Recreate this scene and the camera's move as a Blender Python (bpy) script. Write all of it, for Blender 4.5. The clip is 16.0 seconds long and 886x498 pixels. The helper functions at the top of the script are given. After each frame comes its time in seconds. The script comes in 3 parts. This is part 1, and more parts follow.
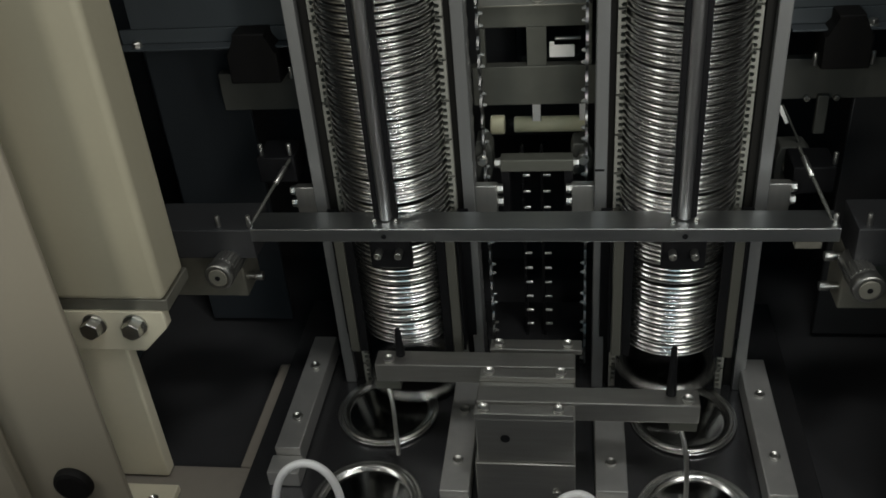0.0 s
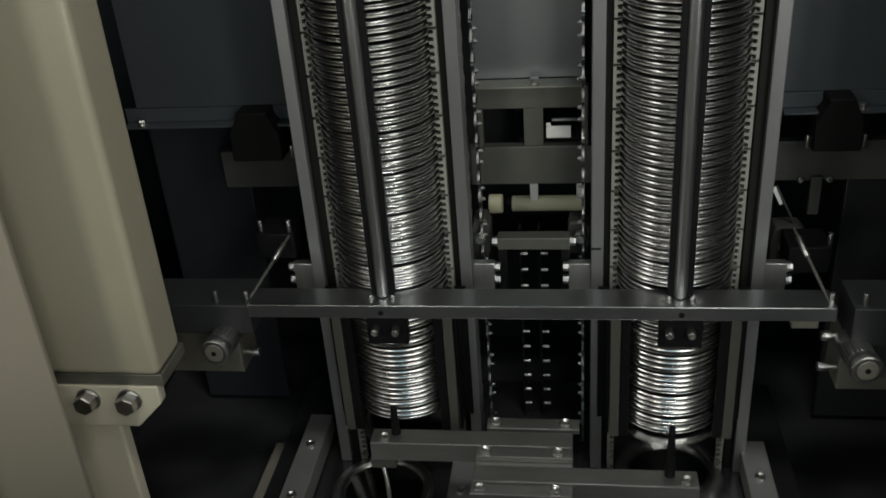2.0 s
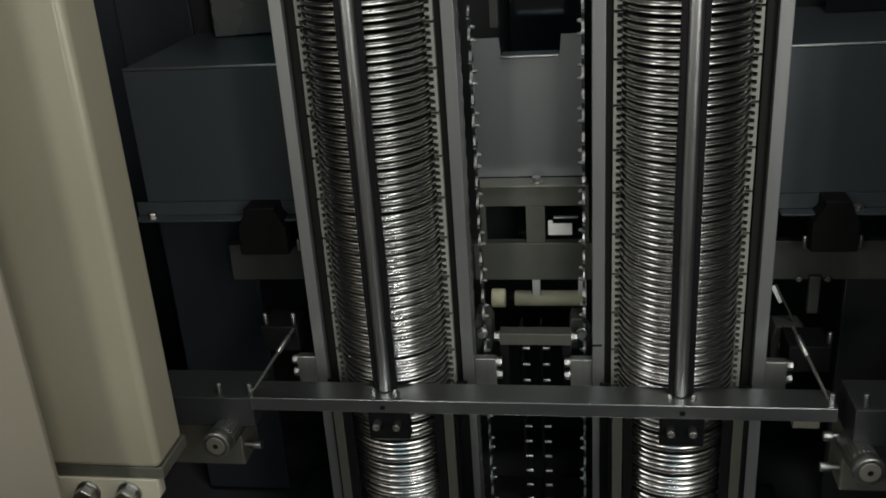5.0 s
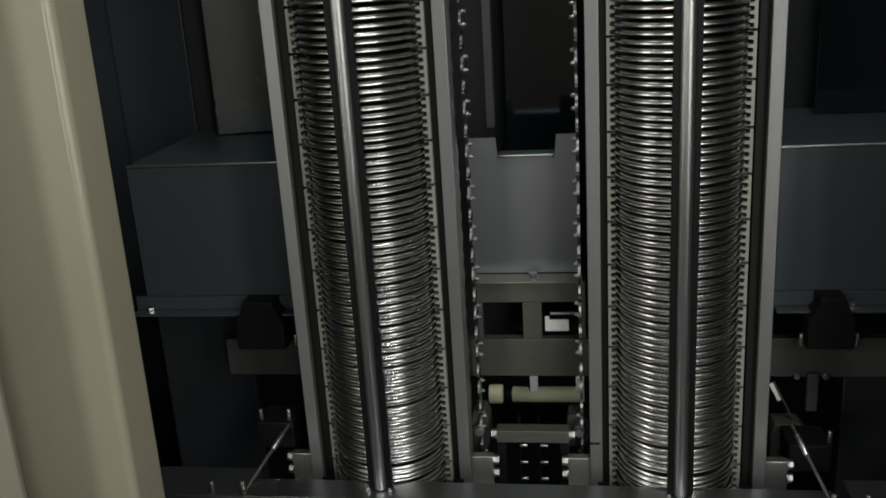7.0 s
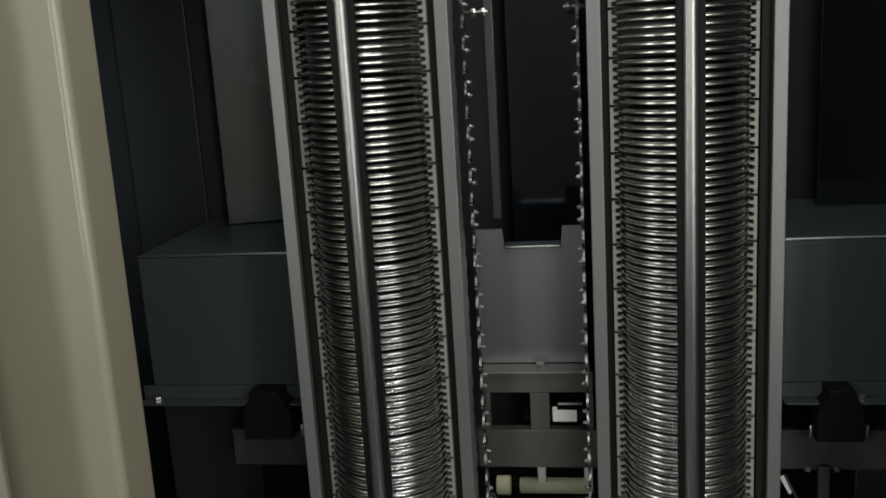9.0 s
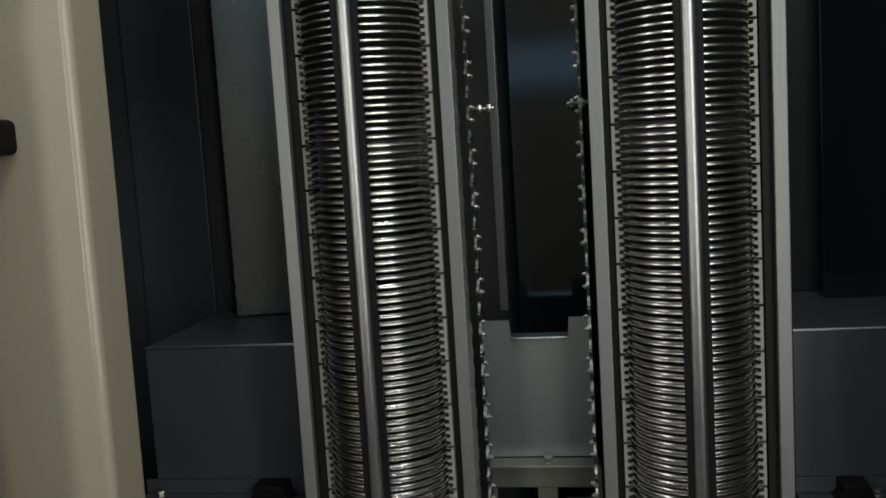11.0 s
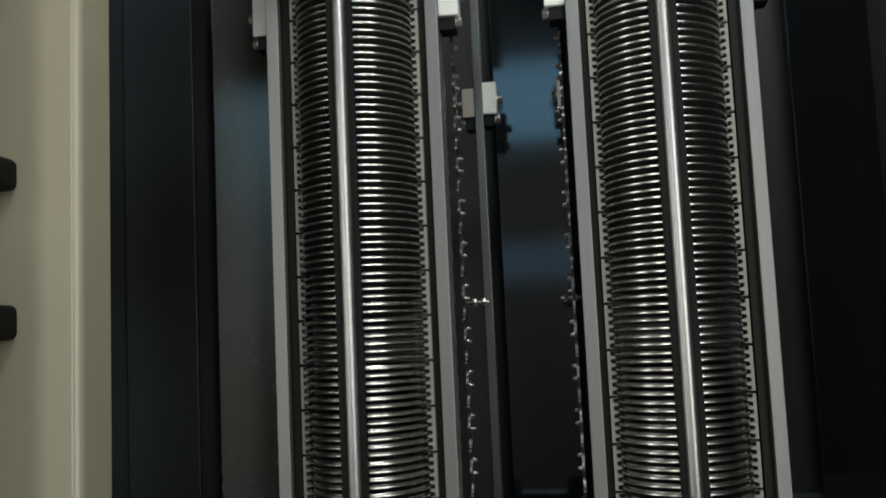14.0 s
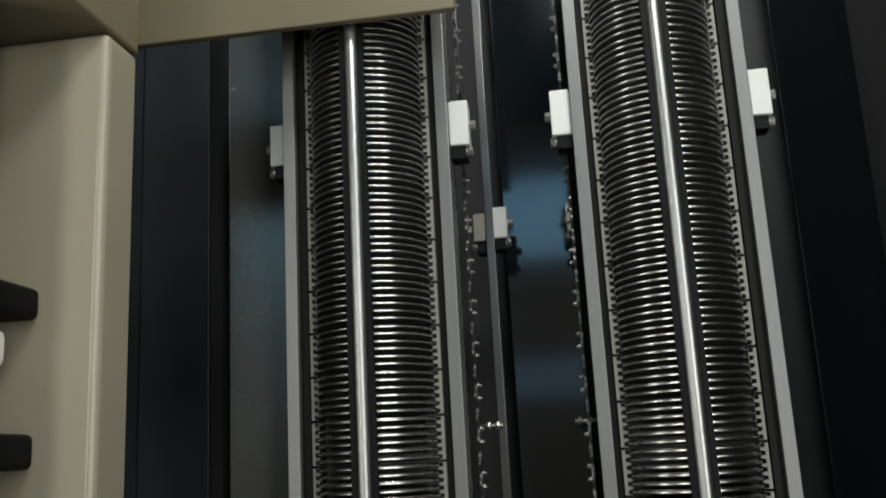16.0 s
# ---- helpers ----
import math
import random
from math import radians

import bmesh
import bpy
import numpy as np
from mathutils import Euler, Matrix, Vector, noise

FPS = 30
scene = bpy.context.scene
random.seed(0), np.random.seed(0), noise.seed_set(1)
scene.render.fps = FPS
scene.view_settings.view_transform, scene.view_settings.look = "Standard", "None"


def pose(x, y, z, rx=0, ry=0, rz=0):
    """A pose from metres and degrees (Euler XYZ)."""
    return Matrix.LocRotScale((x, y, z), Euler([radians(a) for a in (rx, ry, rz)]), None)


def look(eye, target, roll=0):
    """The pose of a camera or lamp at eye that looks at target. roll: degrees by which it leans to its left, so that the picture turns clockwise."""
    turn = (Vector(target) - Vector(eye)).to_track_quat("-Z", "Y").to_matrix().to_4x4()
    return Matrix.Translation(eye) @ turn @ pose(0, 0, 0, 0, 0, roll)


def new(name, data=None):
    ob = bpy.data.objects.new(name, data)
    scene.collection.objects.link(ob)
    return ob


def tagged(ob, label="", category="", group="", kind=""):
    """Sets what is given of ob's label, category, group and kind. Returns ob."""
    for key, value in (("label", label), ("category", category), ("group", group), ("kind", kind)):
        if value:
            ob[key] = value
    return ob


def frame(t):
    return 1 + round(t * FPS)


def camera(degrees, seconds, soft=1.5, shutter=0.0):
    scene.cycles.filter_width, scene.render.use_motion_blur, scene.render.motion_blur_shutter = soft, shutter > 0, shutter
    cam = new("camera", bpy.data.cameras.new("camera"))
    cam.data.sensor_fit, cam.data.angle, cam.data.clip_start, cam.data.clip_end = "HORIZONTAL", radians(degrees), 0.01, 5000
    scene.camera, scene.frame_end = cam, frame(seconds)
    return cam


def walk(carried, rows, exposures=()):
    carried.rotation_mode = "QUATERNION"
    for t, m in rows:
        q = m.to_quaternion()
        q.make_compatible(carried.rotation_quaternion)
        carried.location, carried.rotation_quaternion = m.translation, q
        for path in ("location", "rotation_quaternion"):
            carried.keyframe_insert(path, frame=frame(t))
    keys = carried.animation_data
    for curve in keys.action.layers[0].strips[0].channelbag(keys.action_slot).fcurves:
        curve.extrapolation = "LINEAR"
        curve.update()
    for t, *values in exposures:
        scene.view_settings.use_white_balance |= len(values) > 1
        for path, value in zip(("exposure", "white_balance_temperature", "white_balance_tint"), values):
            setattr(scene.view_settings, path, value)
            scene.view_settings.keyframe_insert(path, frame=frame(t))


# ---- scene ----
cam = camera(50.90, 16.0, soft=1.7, shutter=0.5)
PATH = [
    (0, (0.0213, -0.4992, 0.3397), (-0.2564, 1.1523, -0.7535), -5.18),
    (0.5, (0.0221, -0.4994, 0.3369), (-0.2573, 1.1629, -0.7395), -5.19),
    (1, (0.0231, -0.4998, 0.3352), (-0.2526, 1.1902, -0.6980), -5.00),
    (1.5, (0.0235, -0.5018, 0.3350), (-0.2538, 1.2171, -0.6491), -4.88),
    (2, (0.0245, -0.5019, 0.3386), (-0.2575, 1.2385, -0.6055), -4.54),
    (2.5, (0.0262, -0.5017, 0.3435), (-0.2608, 1.2462, -0.5851), -4.29),
    (3, (0.0265, -0.5004, 0.3485), (-0.2642, 1.2490, -0.5761), -4.63),
    (3.5, (0.0270, -0.5014, 0.3487), (-0.2630, 1.2611, -0.5511), -4.60),
    (4, (0.0276, -0.5038, 0.3477), (-0.2646, 1.2756, -0.5173), -4.36),
    (6.5, (0.0301, -0.5069, 0.3500), (-0.2668, 1.3650, -0.2888), -3.49),
    (7, (0.0311, -0.5074, 0.3521), (-0.2650, 1.3779, -0.2461), -3.60),
    (7.5, (0.0306, -0.5068, 0.3561), (-0.2660, 1.3878, -0.2117), -3.30),
    (8, (0.0309, -0.5069, 0.3589), (-0.2673, 1.4002, -0.1646), -3.60),
    (8.5, (0.0306, -0.5084, 0.3605), (-0.2722, 1.4115, -0.1111), -3.43),
    (9, (0.0309, -0.5104, 0.3599), (-0.2739, 1.4183, -0.0729), -3.52),
    (11.5, (0.0335, -0.5143, 0.3554), (-0.2821, 1.4538, 0.1909), -3.42),
    (12, (0.0349, -0.5142, 0.3561), (-0.2766, 1.4587, 0.2534), -3.40),
    (12.5, (0.0364, -0.5158, 0.3564), (-0.2759, 1.4595, 0.3307), -3.54),
    (13, (0.0374, -0.5168, 0.3552), (-0.2746, 1.4584, 0.3869), -3.20),
    (13.5, (0.0330, -0.5189, 0.3536), (-0.2618, 1.4564, 0.4603), -2.84),
    (14, (0.0303, -0.5185, 0.3547), (-0.2460, 1.4532, 0.5451), -2.62),
    (14.5, (0.0291, -0.5212, 0.3561), (-0.2337, 1.4430, 0.6255), -3.09),
    (15, (0.0288, -0.5230, 0.3564), (-0.2445, 1.4312, 0.6825), -2.72),
    (15.5, (0.0286, -0.5240, 0.3575), (-0.2477, 1.4241, 0.7158), -3.28),
    (16, (0.0285, -0.5254, 0.3588), (-0.2473, 1.4069, 0.7947), -3.07),
]
walk(cam, [(t, look(eye, target, roll)) for t, eye, target, roll in PATH],
     exposures=[(0, 0.20), (0.8, 0.08), (8, 0.06), (12.5, -0.08), (16, -0.05)])

# ---------------------------------------------------------------- light
world = bpy.data.worlds.new("world")
scene.world = world
world.use_nodes = True
world.node_tree.nodes["Background"].inputs[0].default_value = (0.75, 0.85, 1.0, 1)
world.node_tree.nodes["Background"].inputs[1].default_value = 0.03


def area(name, eye, target, sx, sy, watts, colour):
    data = bpy.data.lights.new(name, "AREA")
    data.shape, data.size, data.size_y = "RECTANGLE", sx, sy
    data.energy, data.color = watts, colour
    ob = new(name, data)
    ob.matrix_basis = look(eye, target)
    return ob


# Unseen upright lamps and hall lamps, placed to match highlights on lids and rods
area("strip_light_east", (0.40, -0.57, 0.50), (0.0, 0.05, 0.46), 0.11, 0.90, 1.52, (0.97, 0.985, 0.94))
area("strip_light_west", (-0.50, -0.31, 0.50), (0.06, 0.02, 0.46), 0.11, 0.90, 1.07, (0.97, 0.985, 0.94))
# Unseen lamp added above the opening to brighten the upper columns.
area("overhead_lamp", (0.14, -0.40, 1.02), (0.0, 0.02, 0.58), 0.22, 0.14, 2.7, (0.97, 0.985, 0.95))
area("hall_lamp_west", (-0.75, -1.7, 0.55), (0.0, 0, 0.40), 0.32, 1.2, 5.5, (1.0, 0.985, 0.90))
area("hall_lamp_east", (0.66, -1.7, 0.55), (0.0, 0, 0.40), 0.30, 1.2, 5.5, (1.0, 0.985, 0.92))
# Added only to light the south wall that the back sheets mirror.
area("hall_lamp_south", (0.5, -2.0, 1.2), (0.45, -3.2, 0.0), 0.8, 0.3, 8.0, (1.0, 0.93, 0.80))
area("south_window_high", (-0.33, -3.1, 1.35), (-0.33, 0, 1.0), 0.86, 0.34, 1.5, (0.36, 0.73, 0.96))
area("south_window_tall", (0.44, -3.1, 1.46), (0.44, 0, 1.1), 0.66, 0.56, 1.9, (0.36, 0.73, 0.96))
area("south_window_low", (-0.1, -3.1, 0.66), (-0.1, 0, 0.6), 1.3, 0.16, 0.29, (0.38, 0.71, 0.98))


# ---------------------------------------------------------------- materials
def material(name, colour, rough=0.5, metal=0.0, grain=0.0, scale=60.0, stretch=(1, 1, 1), bump=0.0, stain=0.0,
             spec=0.5, coat=0.0):
    m = bpy.data.materials.new(name)
    m.use_nodes = True
    nt = m.node_tree
    b = nt.nodes["Principled BSDF"]
    b.inputs["Metallic"].default_value = metal
    b.inputs["Roughness"].default_value = rough
    b.inputs["Specular IOR Level"].default_value = spec
    b.inputs["Coat Weight"].default_value = coat
    tc = nt.nodes.new("ShaderNodeTexCoord")
    mp = nt.nodes.new("ShaderNodeMapping")
    mp.inputs["Scale"].default_value = stretch
    nt.links.new(tc.outputs["Object"], mp.inputs[0])
    n1 = nt.nodes.new("ShaderNodeTexNoise")
    n1.inputs["Scale"].default_value, n1.inputs["Detail"].default_value = scale, 5
    nt.links.new(mp.outputs[0], n1.inputs["Vector"])
    n2 = nt.nodes.new("ShaderNodeTexNoise")
    n2.inputs["Scale"].default_value, n2.inputs["Detail"].default_value = 9.0, 4
    nt.links.new(tc.outputs["Object"], n2.inputs["Vector"])
    rnd = nt.nodes.new("ShaderNodeObjectInfo")
    mix = nt.nodes.new("ShaderNodeMix")
    mix.data_type = "RGBA"
    mix.blend_type = "MULTIPLY"
    mix.inputs[0].default_value = 1.0
    mix.inputs[6].default_value = (*colour, 1)
    # value = 1 + grain*(n1-.5) + stain*(n2-.5) + small spread per object
    a1 = nt.nodes.new("ShaderNodeMath"); a1.operation = "MULTIPLY_ADD"
    nt.links.new(n1.outputs["Fac"], a1.inputs[0]); a1.inputs[1].default_value = grain; a1.inputs[2].default_value = 1 - grain / 2
    a2 = nt.nodes.new("ShaderNodeMath"); a2.operation = "MULTIPLY_ADD"
    nt.links.new(n2.outputs["Fac"], a2.inputs[0]); a2.inputs[1].default_value = stain
    nt.links.new(a1.outputs[0], a2.inputs[2])
    a3 = nt.nodes.new("ShaderNodeMath"); a3.operation = "MULTIPLY_ADD"
    nt.links.new(rnd.outputs["Random"], a3.inputs[0]); a3.inputs[1].default_value = 0.12
    nt.links.new(a2.outputs[0], a3.inputs[2])
    a4 = nt.nodes.new("ShaderNodeMath"); a4.operation = "SUBTRACT"
    nt.links.new(a3.outputs[0], a4.inputs[0]); a4.inputs[1].default_value = 0.06 + stain / 2
    cmb = nt.nodes.new("ShaderNodeCombineColor")
    for i in range(3):
        nt.links.new(a4.outputs[0], cmb.inputs[i])
    nt.links.new(cmb.outputs[0], mix.inputs[7])
    nt.links.new(mix.outputs[2], b.inputs["Base Color"])
    r = nt.nodes.new("ShaderNodeMath"); r.operation = "MULTIPLY_ADD"
    nt.links.new(n2.outputs["Fac"], r.inputs[0]); r.inputs[1].default_value = 0.25 * rough; r.inputs[2].default_value = rough * 0.88
    nt.links.new(r.outputs[0], b.inputs["Roughness"])
    if bump:
        bp = nt.nodes.new("ShaderNodeBump")
        bp.inputs["Strength"].default_value = bump
        bp.inputs["Distance"].default_value = 0.0006
        nt.links.new(n1.outputs["Fac"], bp.inputs["Height"])
        nt.links.new(bp.outputs[0], b.inputs["Normal"])
    return m


STEEL = material("brushed_steel", (0.50, 0.50, 0.48), 0.42, 1.0, 0.25, 300, (1, 1, 0.06), 0.05, 0.15)
RAIL = material("ground_aluminium", (0.205, 0.207, 0.205), 0.42, 0.55, 0.2, 400, (1, 1, 0.04), 0.05, 0.2)
ROD = material("ground_rod_steel", (0.52, 0.52, 0.52), 0.38, 1.0, 0.12, 300, (1, 1, 0.1), 0.0, 0.1)
LID = material("tinplate", (0.72, 0.715, 0.69), 0.26, 1.0, 0.2, 90, (1, 1, 1), 0.0, 0.15)
# Lid panel and underside darkened: shade between stacked lids put into the colour.
LIDPANEL = material("darkened_panel_tinplate", (0.36, 0.36, 0.35), 0.16, 1.0, 0.2, 90, (1, 1, 1), 0.02, 0.2)
LIDSHADE = material("shaded_lid_underside", (0.12, 0.12, 0.117), 0.38, 0.7, 0.2, 90, (1, 1, 1), 0.02, 0.2, 0.3)
COMB = material("grey_nylon", (0.23, 0.228, 0.20), 0.5, 0.0, 0.2, 200, (1, 1, 1), 0.05, 0.2)
LINK = material("oiled_chain_steel", (0.23, 0.225, 0.22), 0.35, 1.0, 0.3, 200, (1, 1, 1), 0.1, 0.3)
NUT = material("zinc_bolt", (0.52, 0.515, 0.49), 0.36, 1.0, 0.15, 200, (1, 1, 1), 0.0, 0.2)
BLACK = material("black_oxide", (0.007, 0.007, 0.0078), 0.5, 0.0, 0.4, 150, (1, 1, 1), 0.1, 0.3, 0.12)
PLASTIC = material("black_plastic", (0.006, 0.0057, 0.0055), 0.6, 0.0, 0.2, 200, (1, 1, 1), 0.05, 0.2, 0.12)
PANEL = material("dark_steel_sheet", (0.070, 0.080, 0.092), 0.085, 0.85, 0.15, 120, (1, 1, 0.15), 0.04, 0.35)
# Brighter than the side boxes' sheet: stronger light put into the colour.
GUARD = material("brightened_guard_sheet", (0.33, 0.345, 0.36), 0.32, 0.85, 0.12, 150, (1, 1, 0.2), 0.04, 0.3)
SHEET = material("blue_grey_sheet", (0.060, 0.069, 0.075), 0.40, 0.30, 0.12, 150, (1, 1, 0.2), 0.04, 0.3, 0.3)
BASEM = material("dark_machine_base", (0.030, 0.030, 0.032), 0.5, 0.0, 0.3, 60, (1, 1, 1), 0.05, 0.4)
# Near-black tone standing in for the shade inside the housing.
DARK = material("dark_cavity_shade", (0.024, 0.0245, 0.026), 0.5, 0.0, 0.3, 60, (1, 1, 1), 0.05, 0.4)
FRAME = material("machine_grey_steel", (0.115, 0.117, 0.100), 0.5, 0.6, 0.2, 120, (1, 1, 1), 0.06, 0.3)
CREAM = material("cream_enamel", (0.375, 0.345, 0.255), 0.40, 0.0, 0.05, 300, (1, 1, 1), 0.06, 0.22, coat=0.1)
# Cream darkened for the post: its weaker light put into the colour.
POSTM = material("dimmed_cream_enamel", (0.235, 0.210, 0.163), 0.42, 0.0, 0.05, 300, (1, 1, 1), 0.06, 0.14)
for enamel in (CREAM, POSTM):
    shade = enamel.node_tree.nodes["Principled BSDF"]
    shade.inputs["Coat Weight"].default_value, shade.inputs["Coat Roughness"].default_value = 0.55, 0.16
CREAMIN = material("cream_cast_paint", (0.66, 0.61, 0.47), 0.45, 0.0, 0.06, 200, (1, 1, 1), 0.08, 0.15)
ALU = material("milled_aluminium", (0.38, 0.374, 0.352), 0.44, 1.0, 0.3, 350, (0.1, 1, 1), 0.06, 0.25)
ROLLER = material("cream_roller", (0.80, 0.76, 0.52), 0.45, 0.0, 0.12, 120, (1, 1, 1), 0.05, 0.2)
HOSE = material("white_air_hose", (0.78, 0.78, 0.78), 0.35, 0.0, 0.05, 200, (1, 1, 1), 0.03, 0.1)
WHITE = material("white_plate", (0.86, 0.84, 0.80), 0.5, 0.0, 0.06, 200, (1, 1, 1), 0.03, 0.1)
CLAMP = material("white_nylon_clamp", (0.74, 0.75, 0.72), 0.45, 0.0, 0.06, 200, (1, 1, 1), 0.03, 0.1)
BEDM = material("oily_bed_steel", (0.17, 0.17, 0.178), 0.25, 0.9, 0.3, 60, (1, 1, 1), 0.05, 0.5)
FRAME2 = material("worn_cast_aluminium", (0.26, 0.25, 0.21), 0.5, 0.7, 0.25, 150, (1, 1, 1), 0.12, 0.4)
# Grey copy of the white clamps, with shade put into the colour.
CLAMPSHADE = material("shaded_clamp_grey", (0.36, 0.36, 0.345), 0.5, 0.7, 0.2, 200, (1, 1, 1), 0.06, 0.3)
# Inner sheets darkened: the recess's shade is put into the colour.
PANEL2 = material("shaded_inner_sheet", (0.042, 0.049, 0.056), 0.38, 0.4, 0.15, 120, (1, 1, 0.15), 0.04, 0.35)
BARM = material("grey_steel_bar", (0.19, 0.185, 0.18), 0.30, 0.9, 0.15, 150, (1, 1, 0.1), 0.04, 0.3)
# Cream darkened again: shade on the top cover and lintel is painted in.
SHADECREAM = material("shaded_cream_enamel", (0.180, 0.155, 0.095), 0.5, 0.0, 0.08, 200, (1, 1, 1), 0.05, 0.15)
DARKBAR = material("dimmed_grey_steel", (0.065, 0.066, 0.058), 0.5, 0.3, 0.2, 120, (1, 1, 1), 0.06, 0.3)
# Back sheet lightened: a reflection on it is put into the colour.
GREYSHEET = material("lightened_back_sheet", (0.156, 0.158, 0.152), 0.27, 0.7, 0.15, 120, (1, 1, 0.15), 0.04, 0.35)
PIN = material("dull_zinc", (0.38, 0.375, 0.355), 0.40, 1.0, 0.2, 200, (1, 1, 1), 0.0, 0.3)
FLOORM = material("dark_factory_floor", (0.07, 0.07, 0.068), 0.5, 0.0, 0.2, 20, (1, 1, 1), 0.05, 0.4)
STRIP = material("dark_gap_strip", (0.010, 0.0096, 0.0085), 0.6, 0.0, 0.2, 200, (1, 1, 0.1), 0.03, 0.3, 0.15)
BEAMM = material("polished_beam_steel", (0.44, 0.455, 0.46), 0.32, 1.0, 0.2, 350, (0.1, 1, 1), 0.05, 0.25)
# Dim tone for the carriers' edge in the shade below the beam.
EDGEM = material("dim_carrier_edge", (0.12, 0.118, 0.100), 0.5, 0.5, 0.2, 200, (1, 1, 0.1), 0.04, 0.3)
GUIDEM = material("worn_guide_aluminium", (0.43, 0.425, 0.41), 0.42, 0.7, 0.3, 90, (1, 1, 1), 0.12, 0.6)
LEDGEM = material("worn_taupe_paint", (0.24, 0.215, 0.185), 0.45, 0.0, 0.15, 90, (1, 1, 1), 0.06, 0.5)
ROOM = material("factory_paint", (0.46, 0.43, 0.36), 0.7, 0.0, 0.1, 8, (1, 1, 1), 0.05, 0.3)


# ---------------------------------------------------------------- mesh tools
def box(bm, x0, x1, y0, y1, z0, z1, bevel=0.0006, rounds=2):
    r = bmesh.ops.create_cube(bm, size=1, matrix=Matrix.Translation(((x0 + x1) / 2, (y0 + y1) / 2, (z0 + z1) / 2)) @
                              Matrix.Diagonal((abs(x1 - x0), abs(y1 - y0), abs(z1 - z0), 1)))
    if bevel:
        es = list({e for v in r["verts"] for e in v.link_edges})
        bmesh.ops.bevel(bm, geom=es, offset=bevel, segments=rounds, profile=0.5, affect="EDGES", clamp_overlap=True)
    return bm


AX = {"x": Matrix.Rotation(radians(90), 4, "Y"), "y": Matrix.Rotation(radians(-90), 4, "X"), "z": Matrix.Identity(4)}


def cyl(bm, c, axis, r, h, seg=20, bevel=0.0003, r2=None):
    m = Matrix.Translation(c) @ (AX[axis] if isinstance(axis, str) else axis)
    v = bmesh.ops.create_cone(bm, cap_ends=True, segments=seg, radius1=r, radius2=r if r2 is None else r2, depth=h, matrix=m)["verts"]
    if bevel:
        es = [e for e in {e for w in v for e in w.link_edges} if any(len(f.verts) > 4 for f in e.link_faces)]
        bmesh.ops.bevel(bm, geom=es, offset=bevel, segments=2, profile=0.5, affect="EDGES", clamp_overlap=True)
    return bm


def mesh_of(name, bm, mat, smooth=False):
    """A mesh of the bmesh; flat sides between rounded edges are shaded flat."""
    bmesh.ops.recalc_face_normals(bm, faces=bm.faces)
    flat = {i for i, f in enumerate(bm.faces) if (len(f.verts) > 4 or max(abs(c) for c in f.normal) > 0.9999) and
            min(e.calc_face_angle(0.0) for e in f.edges) > 0.35} if smooth else ()
    me = bpy.data.meshes.new(name)
    bm.to_mesh(me)
    bm.free()
    me.materials.append(mat)
    if smooth:
        me.set_sharp_from_angle(angle=radians(38))
        for p in me.polygons:
            p.use_smooth = p.index not in flat
    return me


def put(name, me, parent=None, label="", loc=None, rot=None):
    ob = new(name, me)
    if loc is not None:
        ob.location = loc
    if rot is not None:
        ob.rotation_euler = rot
    if parent is not None:
        ob.parent = parent
    if label:
        ob["label"] = label
    return ob


def part(name, bm, mat, parent=None, label="", smooth=True):
    return put(name, mesh_of(name, bm, mat, smooth), parent, label)


def thing(name, loc, label, category, group="", kind=""):
    ob = new(name)
    ob.empty_display_size = 0.01
    ob.location = loc
    return tagged(ob, label, category, group, kind)


def slab(name, x0, x1, y0, y1, z0, z1, mat, label="", category="", bevel=0.0008, kind="", parent=None, group=""):
    ob = part(name, box(bmesh.new(), x0, x1, y0, y1, z0, z1, bevel), mat, parent)
    return tagged(ob, label, category, group, kind)


def poly_prism(bm, pts, y0, y1):
    """Extrudes an outline given in x and z from y0 to y1."""
    lo = [bm.verts.new((x, y0, z)) for x, z in pts]
    hi = [bm.verts.new((x, y1, z)) for x, z in pts]
    bm.faces.new(lo)
    bm.faces.new(hi[::-1])
    for i in range(len(pts)):
        j = (i + 1) % len(pts)
        bm.faces.new((lo[i], hi[i], hi[j], lo[j]))
    return bm


def tube(name, pts, r, mat, parent=None, label="", category="", res=8):
    cu = bpy.data.curves.new(name, "CURVE")
    cu.dimensions, cu.bevel_depth, cu.bevel_resolution, cu.use_fill_caps, cu.resolution_u = "3D", r, 4, True, res
    sp = cu.splines.new("NURBS")
    sp.points.add(len(pts) - 1)
    for p, q in zip(sp.points, pts):
        p.co = (*q, 1)
    sp.use_endpoint_u, sp.order_u = True, 4
    dg = bpy.context.evaluated_depsgraph_get()
    tmp = bpy.data.objects.new("tmp", cu)
    scene.collection.objects.link(tmp)
    dg.update()
    me = bpy.data.meshes.new_from_object(tmp.evaluated_get(dg))
    bpy.data.objects.remove(tmp)
    me.materials.clear()
    me.materials.append(mat)
    for p in me.polygons:
        p.use_smooth = True
    ob = put(name, me, parent)
    return tagged(ob, label, category)


def cap_screw_mesh(name, r, h, mat):
    """A socket head screw standing on z = 0, its head up."""
    bm = cyl(bmesh.new(), (0, 0, h / 2), "z", r, h, 18, r * 0.12)
    top = max(bm.faces, key=lambda f: (f.calc_center_median().z, f.calc_area()))
    bmesh.ops.inset_region(bm, faces=[top], thickness=r * 0.42)
    bmesh.ops.translate(bm, verts=list(top.verts), vec=(0, 0, -h * 0.5))
    return mesh_of(name, bm, mat, True)


